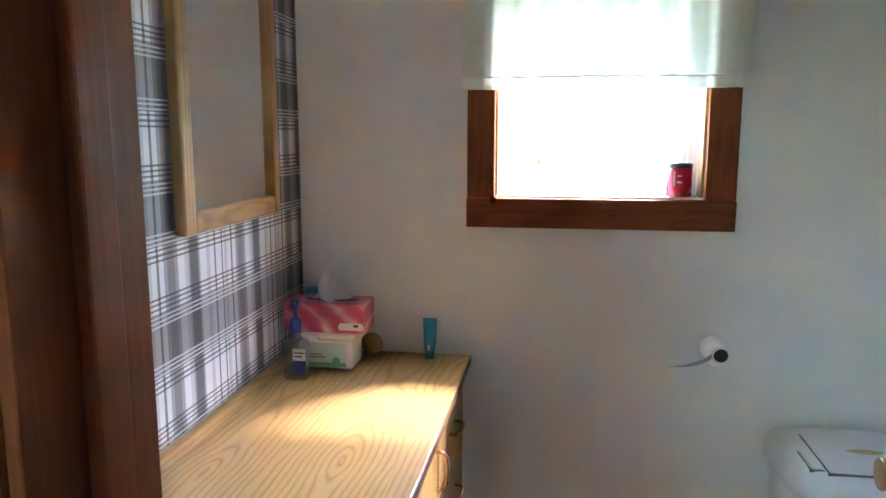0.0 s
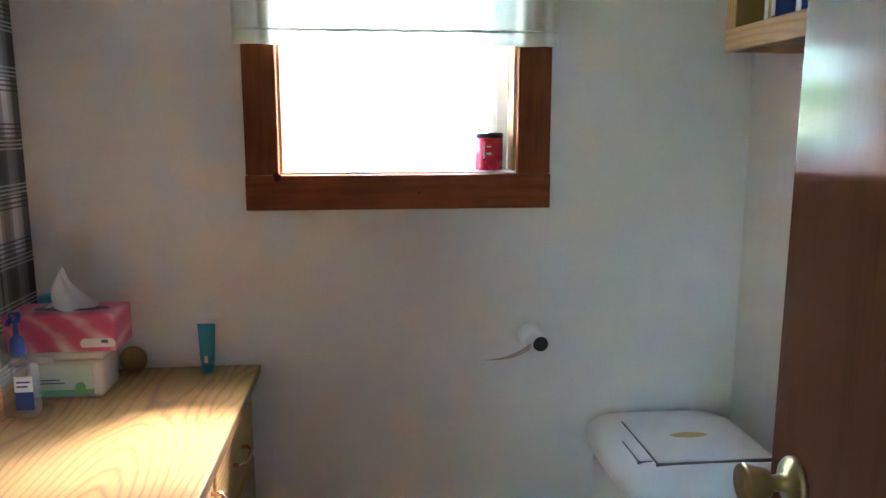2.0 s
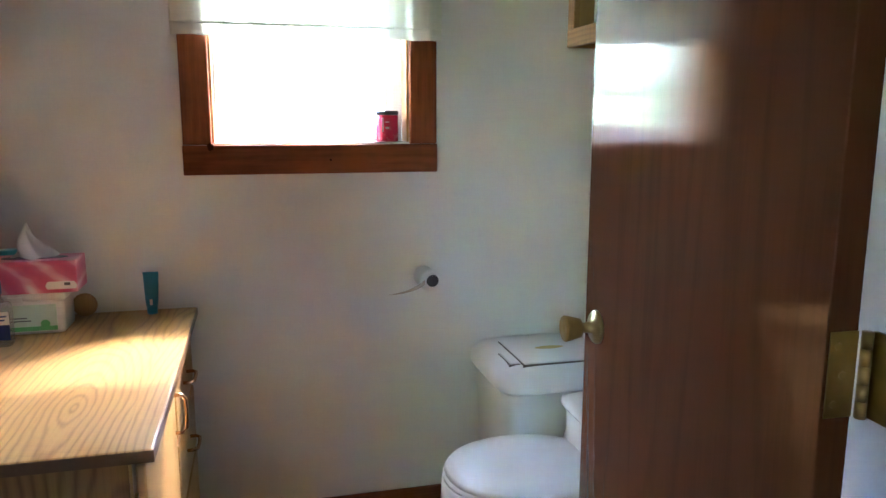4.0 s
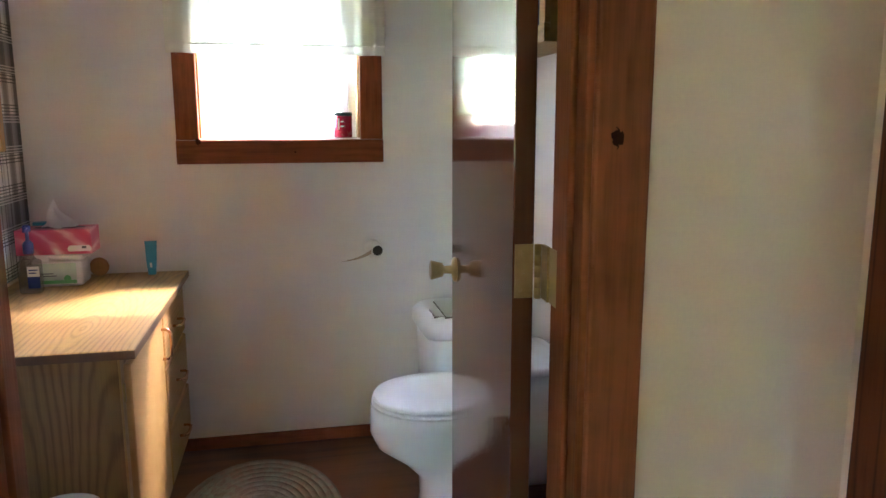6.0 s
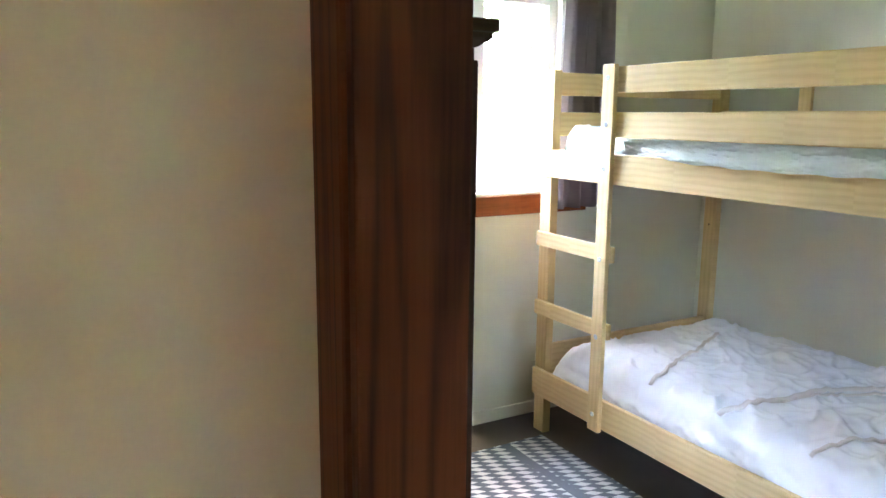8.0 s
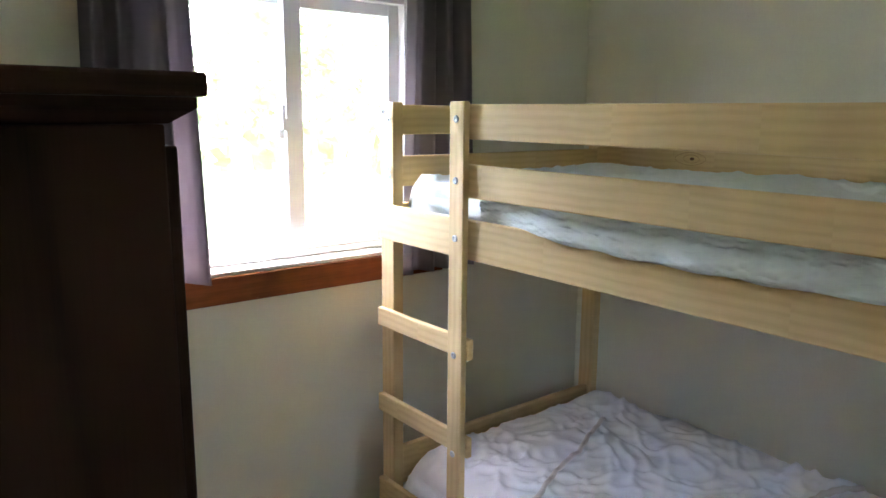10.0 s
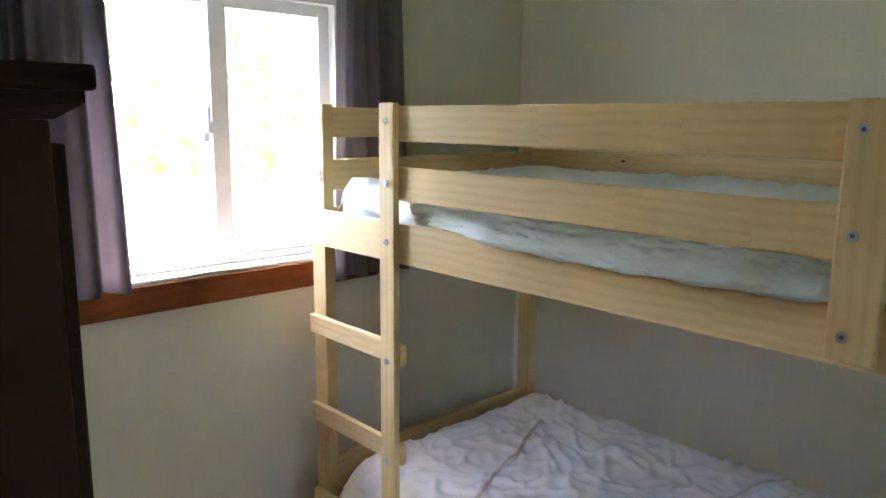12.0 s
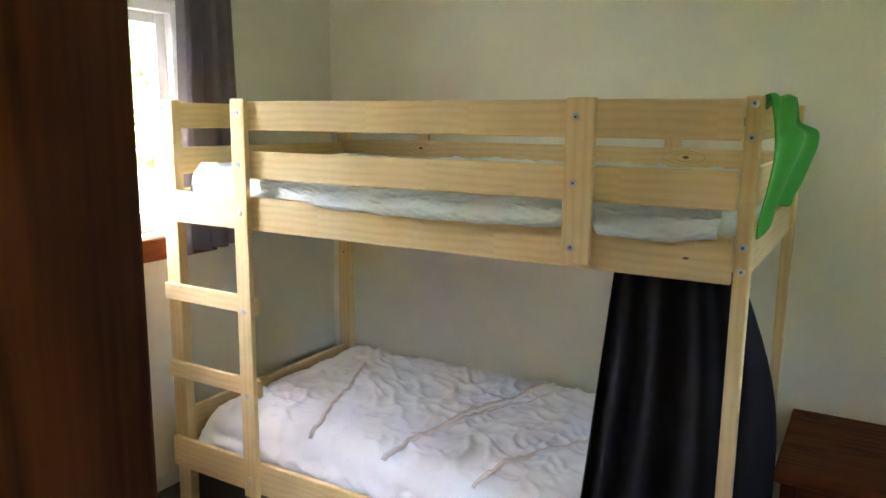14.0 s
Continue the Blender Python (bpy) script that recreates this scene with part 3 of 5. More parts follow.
ribbon("knot", arch, [0.0008 + 0.0125 * math.sin(math.pi * k / 40) ** 2 * (1 + 0.25 * math.sin(k * 0.9)) for k in range(41)], 0.4590, door_frame, M["knot"], "dark arched knot in the pine")

# bedroom doorway in the hall's east wall
frame2 = thing("door_frame", (1.46, 0, 0), "dark reddish-brown stained pine door frame of the bedroom doorway", "door frame", kind="structure")
part("jamb", box(1.4010, 1.5240, 0.345, 0.365, 0, 2.05, 0.003), M["dstain_z"], frame2)
part("jamb", box(1.4010, 1.5240, -0.439, -0.42, 0, 2.05, 0.003), M["dstain_z"], frame2)
part("head", box(1.4010, 1.5240, -0.42, 0.345, 2.03, 2.05, 0.002), M["dstain_y"], frame2)
part("casing", box(1.3960, 1.4145, 0.3655, 0.446, 0, 2.06, 0.006), M["dstain_z"], frame2)
part("casing", box(1.3960, 1.4145, -0.52, -0.4395, 0, 2.06, 0.006), M["dstain_z"], frame2)
part("casing", box(1.3950, 1.4145, -0.52, 0.446, 2.06, 2.15, 0.004), M["dstain_y"], frame2)
part("casing", box(1.5205, 1.5360, 0.3655, 0.446, 0, 2.06, 0.004), M["dstain_z"], frame2)
strike = part("strike_plate", box(1.4760, 1.5060, 0.3435, 0.345, 0.86, 0.93, 0.0), M["bronze"], frame2, "dark bronze strike plate")
# Raised dark box painted as the shade in the latch hole.
part("latch_hole", box(1.4840, 1.4980, 0.3428, 0.3435, 0.88, 0.91), M["hole_shade"], strike)

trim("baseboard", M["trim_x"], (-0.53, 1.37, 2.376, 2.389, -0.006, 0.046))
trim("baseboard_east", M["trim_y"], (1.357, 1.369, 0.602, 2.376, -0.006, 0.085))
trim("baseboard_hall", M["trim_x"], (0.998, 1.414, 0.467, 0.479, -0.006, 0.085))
trim("baseboard_bedroom", M["bed_wall"], (1.536, 4.209, 2.378, 2.389, 0, 0.06))


# ---- windows ----
def bath_window():
    w = thing("window_1", (0.41, 2.38, 1.17), "small bathroom window with a brown stained pine surround", "window", kind="structure")
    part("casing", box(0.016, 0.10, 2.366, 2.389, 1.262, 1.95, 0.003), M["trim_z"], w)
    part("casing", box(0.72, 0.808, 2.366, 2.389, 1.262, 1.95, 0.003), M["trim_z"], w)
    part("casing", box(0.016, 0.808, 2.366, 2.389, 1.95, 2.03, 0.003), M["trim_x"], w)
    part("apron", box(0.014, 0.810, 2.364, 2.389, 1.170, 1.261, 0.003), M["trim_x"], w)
    knot(0.095, 1.256, 0.012, w, 2.3632)
    knot(0.46, 1.213, 0.004, w, 2.3632)
    part("sill", box(0.10, 0.72, 2.389, 2.49, 1.2622, 1.268, 0.001), M["vinyl"], w, "white window sill board")
    part("reveal", box(0.1005, 0.108, 2.389, 2.47, 1.268, 1.93), M["oak_z"], w)
    part("reveal", box(0.712, 0.7195, 2.389, 2.47, 1.268, 1.93), M["oak_z"], w)
    f = part("window_frame", boxes((0.108, 0.14, 2.47, 2.54, 1.268, 1.93), (0.68, 0.712, 2.47, 2.54, 1.268, 1.93), (0.14, 0.68, 2.47, 2.54, 1.268, 1.29), (0.14, 0.68, 2.47, 2.54, 1.90, 1.93), bevel=0.003), M["vinyl"], w, "white vinyl frame")
    part("sash", boxes((0.14, 0.165, 2.505, 2.53, 1.29, 1.90), (0.39, 0.42, 2.505, 2.53, 1.29, 1.90), (0.165, 0.39, 2.505, 2.53, 1.29, 1.315), (0.165, 0.39, 2.505, 2.53, 1.875, 1.90), bevel=0.002), M["vinyl"], w)
    part("sash", boxes((0.385, 0.415, 2.478, 2.503, 1.29, 1.90), (0.655, 0.68, 2.478, 2.503, 1.29, 1.90), (0.415, 0.655, 2.478, 2.503, 1.29, 1.325), (0.415, 0.655, 2.478, 2.503, 1.875, 1.90), bevel=0.002), M["vinyl"], w)
    for x0, x1, y in ((0.165, 0.39, 2.517), (0.415, 0.655, 2.49)):
        g = part("pane", box(x0, x1, y, y + 0.004, 1.31, 1.88), M["glass"], w)
        g.visible_shadow = False


def bed_window():
    w = thing("window_2", (2.87, 2.38, 0.95), "white sliding window above a reddish-brown pine apron", "window", kind="structure")
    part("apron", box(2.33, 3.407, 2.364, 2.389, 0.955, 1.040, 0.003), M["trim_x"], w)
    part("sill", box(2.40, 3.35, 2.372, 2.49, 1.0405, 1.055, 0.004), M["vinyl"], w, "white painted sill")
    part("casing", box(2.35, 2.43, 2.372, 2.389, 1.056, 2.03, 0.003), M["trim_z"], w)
    part("casing", box(3.31, 3.39, 2.372, 2.389, 1.056, 2.03, 0.003), M["vinyl"], w)
    part("window_frame", boxes((2.431, 2.47, 2.45, 2.54, 1.056, 1.949), (3.27, 3.309, 2.42, 2.54, 1.056, 1.949), (2.47, 3.27, 2.45, 2.54, 1.056, 1.08), (2.47, 3.27, 2.42, 2.54, 1.905, 1.949), bevel=0.003), M["vinyl"], w, "white vinyl frame")
    left = part("sash", boxes((2.47, 2.50, 2.50, 2.53, 1.08, 1.905), (2.83, 2.865, 2.50, 2.53, 1.08, 1.905), (2.50, 2.83, 2.50, 2.53, 1.08, 1.11), (2.50, 2.83, 2.50, 2.53, 1.875, 1.905), bevel=0.003), M["vinyl"], w)
    right = part("sash", boxes((2.825, 2.885, 2.455, 2.49, 1.08, 1.905), (3.225, 3.27, 2.455, 2.49, 1.08, 1.905), (2.885, 3.225, 2.455, 2.49, 1.08, 1.135), (2.885, 3.225, 2.455, 2.49, 1.865, 1.905), bevel=0.003), M["vinyl"], w)
    part("latch", boxes((2.795, 2.815, 2.45, 2.475, 1.45, 1.54), (2.80, 2.812, 2.432, 2.452, 1.48, 1.56), (2.815, 2.83, 2.452, 2.47, 1.475, 1.515), bevel=0.003), M["vinyl"], right, "white window latch")
    for x0, x1, y in ((2.50, 2.83, 2.513), (2.885, 3.225, 2.47)):
        g = part("pane", box(x0, x1, y, y + 0.004, 1.10, 1.885), M["glass"], w)
        g.visible_shadow = False


bath_window()
bed_window()


def drape(name, x0, x1, y, z0, z1, folds, depth, spread, material, label, parent=None, thick=0.003, seed=0, nu=90, nv=24, hem=0.0):
    """A hanging cloth with folds, gathered at the top and looser at the hem."""
    rnd = random.Random(seed)
    ph = [rnd.uniform(0, 6.28) for _ in range(4)]
    c = (x0 + x1) / 2

    def fn(u, v):
        k = 1 - v
        x = c + (x0 + (x1 - x0) * u - c) * (1 + spread * k)
        a = u * folds * 6.283 + ph[0] + 0.7 * math.sin(u * 9 + ph[1]) + 0.35 * k * math.sin(5 * u + ph[2])
        d = depth * (0.75 + 0.35 * k) * math.sin(a) + 0.25 * depth * math.sin(2.3 * a + ph[3])
        return (x, y + d, z0 + (z1 - z0) * v + hem * math.sin(u * 7 + ph[1]) * k)
    return sheet(fn, nu, nv, thick)


rod = thing("curtain_rod", (0.41, 2.34, 2.0), "thin white rod with a sheer white valance over the bathroom window", "curtain")
part("rod", tube([(0.0, 2.345, 1.985), (0.82, 2.345, 1.985)], 0.006), M["vinyl"], rod)
for x in (0.012, 0.808):
    part("bracket", box(x - 0.006, x + 0.006, 2.345, 2.3655, 1.975, 1.995, 0.001), M["vinyl"], rod)
val = part("valance", drape("valance", 0.0, 0.82, 2.342, 1.585, 1.985, 9, 0.009, 0.0, M["valance"], "", nu=140, thick=0.0008, seed=3), M["valance"], rod, "sheer white valance cloth", True)
part("hem", drape("hem", 0.0, 0.82, 2.339, 1.618, 1.624, 9, 0.009, 0.0, M["valance"], "", nu=140, nv=2, thick=0.003, seed=3), M["valance"], val, "", True)

left_cur = thing("window_curtain", (2.35, 2.31, 1.05), "dark purple-grey curtain panel drawn aside at the bedroom window", "curtain", "bedroom curtains")
part("panel", drape("panel", 2.20, 2.468, 2.30, 1.045, 2.14, 3.4, 0.030, 0.24, None, "", seed=5), M["curtain"], left_cur, "", True)
right_cur = thing("window_curtain", (3.36, 2.31, 0.98), "dark purple-grey curtain panel hanging behind the bunk bed", "curtain", "bedroom curtains")
part("panel", drape("panel", 3.205, 3.45, 2.305, 0.98, 2.14, 3.4, 0.028, 0.28, None, "", seed=9), M["curtain"], right_cur, "", True)
crod = thing("curtain_rod", (2.85, 2.31, 2.13), "dark metal curtain rod over the bedroom window", "curtain rod")
part("rod", tube([(2.1, 2.30, 2.145), (3.6, 2.30, 2.145)], 0.008), M["black"], crod)
for x in (2.14, 3.56):
    part("bracket", box(x - 0.006, x + 0.006, 2.30, 2.389, 2.139, 2.151), M["black"], crod)


# ---- bathroom door leaf ----
def bath_door():
    o = Vector((0.828, 0.646, 0.012))
    d = thing("door", o, "glossy dark mahogany-veneer flush door standing open into the bathroom", "door")
    wide, deep = 0.685, 0.039
    leaf = part("leaf", box(o.x, o.x + deep, o.y, o.y + wide, o.z, o.z + 2.0, 0.002), M["door"], d)

    def knob(side):
        x = o.x if side < 0 else o.x + deep
        prof = [(0.033, 0.0), (0.033, 0.004), (0.029, 0.009), (0.012, 0.012), (0.010, 0.030), (0.013, 0.034), (0.019, 0.036), (0.020, 0.042), (0.026, 0.066), (0.024, 0.069), (0.006, 0.066)]
        bm = lathe([(r, side * h) for r, h in prof], 28, (x, o.y + wide - 0.062, 0.94), "x")
        return part("knob", bm, M["brass"], leaf, "brass door knob with a round rose", True)
    knob(-1)
    knob(1)
    for z in (0.23, 1.06, 1.78):
        h = part("hinge", box(o.x + 0.003, o.x + deep - 0.001, o.y - 0.0025, o.y - 0.0005, z - 0.05, z + 0.05, 0.0009), M["brass"], d, "worn brass hinge leaf")
        for a, b in ((-0.05, -0.031), (-0.030, -0.011), (-0.010, 0.010), (0.011, 0.030), (0.031, 0.05)):
            part("knuckle", tube([(o.x + deep + 0.006, o.y - 0.007, z + a), (o.x + deep + 0.006, o.y - 0.007, z + b)], 0.0065), M["brass"], h, "", True)
        for k in (-0.034, 0.0, 0.034):
            part("screw", lathe([(0.0045, 0.0), (0.0040, 0.001), (0.001, 0.0006)], 12, (o.x + 0.013 + 0.008 * (k == 0), o.y - 0.0025, z + k), "y"), M["brass"], h)
        leaf2 = part("hinge", box(0.8838, 0.8858, 0.552, 0.603, z - 0.05, z + 0.05, 0.0009), M["brass"], d, "worn brass hinge leaf")
        part("web", box(0.8800, 0.8858, 0.6032, 0.640, z - 0.05, z + 0.05, 0.0009), M["brass"], leaf2)
    d.rotation_euler = (0, 0, radians(-3.2))


bath_door()

wall_mirror = thing("wall_mirror", (1.36, 1.38, 0.13), "tall frameless mirror with a white edge strip on the bathroom wall", "mirror")
part("glass", box(1.356, 1.3685, 1.20, 1.585, 0.216, 1.95, 0.001), M["mirror"], wall_mirror)
part("edge_strip", box(1.353, 1.3685, 1.20, 1.585, 0.198, 0.2155, 0.001), M["vinyl"], wall_mirror, "white bottom strip")


# ---- vanity ----
def vanity():
    top = thing("countertop", (-0.24, 1.86, 0.725), "golden oak vanity countertop with strong cathedral grain", "countertop")
    part("slab", box(-0.528, 0.028, 1.33, 2.388, 0.726, 0.752, 0.004), M["oak_top"], top)
    part("edge_band", box(-0.528, 0.0295, 1.3285, 1.3300, 0.7275, 0.7505, 0.0005), M["oak_dark"], top, "brown stained edge band")
    part("edge_band", box(0.0282, 0.0297, 1.3305, 2.388, 0.7275, 0.7505, 0.0005), M["oak_dark"], top, "brown stained edge band")
    part("edge_strip", box(-0.5295, -0.505, 1.34, 2.38, 0.7525, 0.785, 0.004), M["oak_y"], top, "low oak backsplash strip")
    v = thing("vanity_cabinet", (-0.24, 1.86, 0), "golden oak bathroom vanity cabinet with a door and three drawers", "cabinet")
    part("body", box(-0.526, -0.02, 1.355, 2.374, 0.08, 0.7255, 0.002), M["oak_side"], v, "darker brown oak side")
    part("plinth", box(-0.52, -0.05, 1.38, 2.36, -0.006, 0.08), M["dark_y"], v)
    part("stile", box(-0.02, -0.014, 1.355, 1.40, 0.08, 0.7255, 0.001), M["oak_z"], v)
    part("stile", box(-0.02, -0.014, 1.86, 1.90, 0.08, 0.7255, 0.001), M["oak_z"], v)

    def pull(a, b, vertical, parent):
        x = 0.006
        if vertical:
            pts = [(x, a, b), (x + 0.018, a, b), (x + 0.028, a, b + 0.012), (x + 0.03, a, b + 0.05), (x + 0.028, a, b + 0.088), (x + 0.018, a, b + 0.1), (x, a, b + 0.1)]
        else:
            pts = [(x, a, b), (x + 0.018, a, b), (x + 0.028, a + 0.012, b), (x + 0.03, a + 0.05, b), (x + 0.028, a + 0.088, b), (x + 0.018, a + 0.1, b), (x, a + 0.1, b)]
        part("pull", tube(pts, 0.005), M["copper"], parent, "copper wire pull", True)
    door = part("door", box(-0.013, 0.006, 1.375, 1.875, 0.09, 0.70, 0.006), M["oak_z"], v)
    pull(1.85, 0.56, True, door)
    for z in (0.16, 0.60):
        part("hinge", box(-0.017, -0.008, 1.362, 1.374, z, z + 0.05, 0.002), M["brass"], door, "small brass hinge")
    for z0, z1 in ((0.52, 0.70), (0.31, 0.505), (0.09, 0.295)):
        dr = part("drawer", box(-0.013, 0.006, 1.895, 2.365, z0, z1, 0.006), M["oak_y"], v)
        pull(2.08, (z0 + z1) / 2, False, dr)


vanity()


def wall_mirror_framed():
    m = thing("framed_mirror", (-0.51, 1.85, 1.24), "rectangular wall mirror in a light pine frame", "mirror")
    y0, y1, z0, z1, x0, x1 = 1.595, 2.145, 1.232, 1.98, -0.5295, -0.50
    part("glass", box(x0, x0 + 0.012, y0 + 0.03, y1 - 0.03, z0 + 0.03, z1 - 0.03), M["mirror"], m)
    part("frame_side", box(x0, x1, y0, y0 + 0.05, z0, z1, 0.006), M["oak_z"], m)
    part("frame_side", box(x0, x1, y1 - 0.034, y1, z0, z1, 0.006), M["oak_z"], m)
    part("frame_rail", box(x0, x1 - 0.001, y0 + 0.05, y1 - 0.034, z0, z0 + 0.05, 0.006), M["oak_y"], m)
    part("frame_rail", box(x0, x1 - 0.001, y0 + 0.05, y1 - 0.034, z1 - 0.05, z1, 0.006), M["oak_y"], m)


wall_mirror_framed()


# ---- toilet ----
def rings(levels, seg=36, bm=None):
    """A closed body from (cx, cy, rx, ry, z, squareness) levels."""
    bm = bm or bmesh.new()
    rs = []
    for cx, cy, rx, ry, z, sq in levels:
        ring = []
        for i in range(seg):
            a = 2 * math.pi * i / seg
            c, s = math.cos(a), math.sin(a)
            e = 2 / sq
            ring.append(bm.verts.new((cx + rx * math.copysign(abs(c) ** e, c), cy + ry * math.copysign(abs(s) ** e, s), z)))
        rs.append(ring)
    for a, b in zip(rs, rs[1:]):
        for i in range(seg):
            bm.faces.new((a[i], a[(i + 1) % seg], b[(i + 1) % seg], b[i]))
    bm.faces.new(rs[0][::-1])
    bm.faces.new(rs[-1])
    return bm


def toilet():
    t = thing("toilet", (1.0, 1.75, 0), "white one-piece toilet with a low tank and closed lid", "toilet")
    t.scale = (1, 1, 0.942)
    cy = 1.755
    part("bowl", rings([(1.04, cy, 0.200, 0.125, -0.005, 2.6), (1.04, cy, 0.195, 0.115, 0.032, 2.6), (1.03, cy, 0.190, 0.105, 0.126, 2.5), (1.0, cy, 0.220, 0.13, 0.189, 2.4), (0.945, cy, 0.249, 0.165, 0.252, 2.2), (0.915, cy, 0.241, 0.185, 0.304, 2.1), (0.91, cy, 0.234, 0.19, 0.357, 2.1), (0.91, cy, 0.232, 0.188, 0.399, 2.1), (0.91, cy, 0.221, 0.178, 0.407, 2.1)]), M["ceramic"], t, "", True)
    part("seat", rings([(0.91, cy, 0.221, 0.182, 0.408, 2.1), (0.91, cy, 0.230, 0.19, 0.415, 2.1), (0.91, cy, 0.228, 0.188, 0.424, 2.1)]), M["plastic"], t, "white toilet seat", True)
    part("lid", rings([(0.91, cy, 0.220, 0.180, 0.426, 2.1), (0.91, cy, 0.226, 0.186, 0.433, 2.1), (0.91, cy, 0.218, 0.178, 0.445, 2.1), (0.915, cy, 0.156, 0.13, 0.449, 2.1)]), M["plastic"], t, "white closed toilet lid", True)
    part("tank", rings([(1.22, cy, 0.130, 0.13, 0.105, 5), (1.215, cy, 0.140, 0.17, 0.315, 5), (1.205, cy, 0.145, 0.185, 0.4000, 5), (1.215, cy, 0.135, 0.188, 0.4584, 5), (1.215, cy, 0.133, 0.188, 0.5384, 5)]), M["ceramic"], t, "", True)
    part("tank_lid", rings([(1.212, cy, 0.138, 0.192, 0.5392, 6), (1.212, cy, 0.142, 0.196, 0.5472, 6), (1.212, cy, 0.140, 0.194, 0.5616, 6), (1.212, cy, 0.120, 0.175, 0.5680, 6)]), M["ceramic"], t, "", True)
    part("hinge", tube([(1.115, cy - 0.10, 0.436), (1.115, cy + 0.10, 0.436)], 0.011), M["plastic"], t, "", True)


toilet()


def bin_():
    b = thing("waste_bin", (1.06, 2.14, 0), "white plastic flip-lid bin in the bathroom corner", "bin")
    cx, cy = 1.105, 2.145
    part("body", rings([(cx, cy, 0.155, 0.155, -0.005, 7), (cx, cy, 0.165, 0.165, 0.02, 7), (cx, cy, 0.183, 0.183, 0.53, 7)]), M["plastic"], b, "", True)
    lid = part("lid", rings([(cx, cy, 0.192, 0.192, 0.528, 7), (cx, cy, 0.202, 0.20, 0.54, 6), (cx, cy, 0.20, 0.198, 0.575, 6), (cx, cy, 0.185, 0.183, 0.598, 5), (cx, cy, 0.16, 0.158, 0.607, 5), (cx, cy, 0.10, 0.1, 0.610, 5)]), M["plastic"], b, "white bin lid", True)
    part("flap", box(0.9900, 1.2750, 1.99, 2.235, 0.606, 0.6145, 0.003), M["plastic"], b, "square hinged flap")
    part("groove", boxes((0.9865, 0.9895, 1.987, 2.235, 0.604, 0.6118), (0.9840, 1.2750, 1.9865, 1.9895, 0.604, 0.6118)), M["groove"], lid, "dark groove round the flap")
    part("button", box(0.9520, 0.9810, 2.01, 2.12, 0.602, 0.6135, 0.003), M["plastic"], b, "push button")
    part("groove", boxes((0.9485, 0.9510, 2.005, 2.12, 0.600, 0.6095), (0.9465, 0.9830, 2.0065, 2.0095, 0.600, 0.6095)), M["groove"], lid, "dark groove round the button")
    part("stain", rings([(1.125, 2.13, 0.05, 0.017, 0.6146, 1.6), (1.125, 2.13, 0.046, 0.014, 0.6150, 1.6)]), M["gold_leaf"], b, "yellowed leaf-shaped mark")


bin_()

# toilet roll on the wall
tp = thing("toilet_roll", (0.75, 2.32, 0.83), "nearly used white toilet roll on a wall peg", "toilet roll")
bm = bmesh.new()
seg = 30
levels = [(0.032, 2.25, 0.0), (0.0335, 2.254, 0.0), (0.0335, 2.345, 0.0), (0.0205, 2.345, 0.010), (0.0205, 2.25, 0.010)]
rr = [[bm.verts.new((0.757 + e + r * math.cos(2 * math.pi * i / seg), y, 0.826 + r * math.sin(2 * math.pi * i / seg))) for i in range(seg)] for r, y, e in levels]
for a, b in zip(rr, rr[1:] + rr[:1]):
    for i in range(seg):
        bm.faces.new((a[i], a[(i + 1) % seg], b[(i + 1) % seg], b[i]))
part("roll", bm, M["paper"], tp, "", True)
# A solid dark plug paints the shade of the roll's hollow core.
part("core", lathe([(0.0200, -2.344), (0.0200, -2.2535)], 24, (0.767, 0, 0.826), "y"), M["hole_shade"], tp, "dark plug standing in for the shaded hollow core")
part("peg", tube([(0.757, 2.34, 0.826), (0.757, 2.389, 0.826)], 0.012), M["card"], tp)
part("loose_end", sheet(lambda u, v: (0.757 - 0.135 * u, 2.262 - 0.03 * math.sin(u * 3), 0.838 - 0.052 * u ** 0.6 + 0.018 * (1 - u) * (v - 0.5)), 20, 3, 0.0015), M["card"], tp, "curled beige end of the roll", True)


# ---- small things in the bathroom ----
wipes = thing("wipes_tub", (-0.3860, 2.23, 0.7525), "white plastic wipes tub with a mint label on the vanity", "tub")
part("tub", box(-0.4710, -0.3010, 2.165, 2.285, 0.7525, 0.848, 0.014, seg=3), M["plastic"], wipes, "", True)
part("lid", box(-0.4780, -0.2940, 2.16, 2.29, 0.849, 0.870, 0.007, seg=3), M["plastic"], wipes, "", True)
part("latch", rings([(-0.4210, 2.158, 0.02, 0.006, 0.848, 2.5), (-0.4210, 2.157, 0.018, 0.006, 0.862, 2.5)]), M["plastic"], wipes)
part("label", box(-0.4560, -0.3210, 2.1632, 2.1648, 0.768, 0.838), M["label_mint"], wipes, "mint label with bars for small print")
part("label", box(-0.4410, -0.3210, 2.1622, 2.1632, 0.765, 0.777), M["label_green"], wipes, "green label stripe")
part("label", lathe([(0.012, -2.1632), (0.012, -2.1622)], 18, (-0.3510, 0, 0.783), "y"), M["label_green"], wipes, "green dot")
part("print", boxes((-0.4460, -0.3960, 2.1624, 2.1632, 0.80, 0.803), (-0.4460, -0.3860, 2.1624, 2.1632, 0.792, 0.795)), M["ink"], wipes, "bars of small print")

tb = thing("tissue_box", (-0.3860, 2.22, 0.8705), "pink tissue box with a tissue pulled up, on the wipes tub", "tissue box")
part("carton", box(-0.5080, -0.2610, 2.155, 2.275, 0.8705, 0.960, 0.002), M["pink"], tb)
# No opening is cut; the dark disc paints the shade in the slot.
part("slot", rings([(-0.3760, 2.215, 0.085, 0.025, 0.9602, 2.2), (-0.3760, 2.215, 0.083, 0.024, 0.9612, 2.2)]), M["ink"], tb, "dark oval slot")
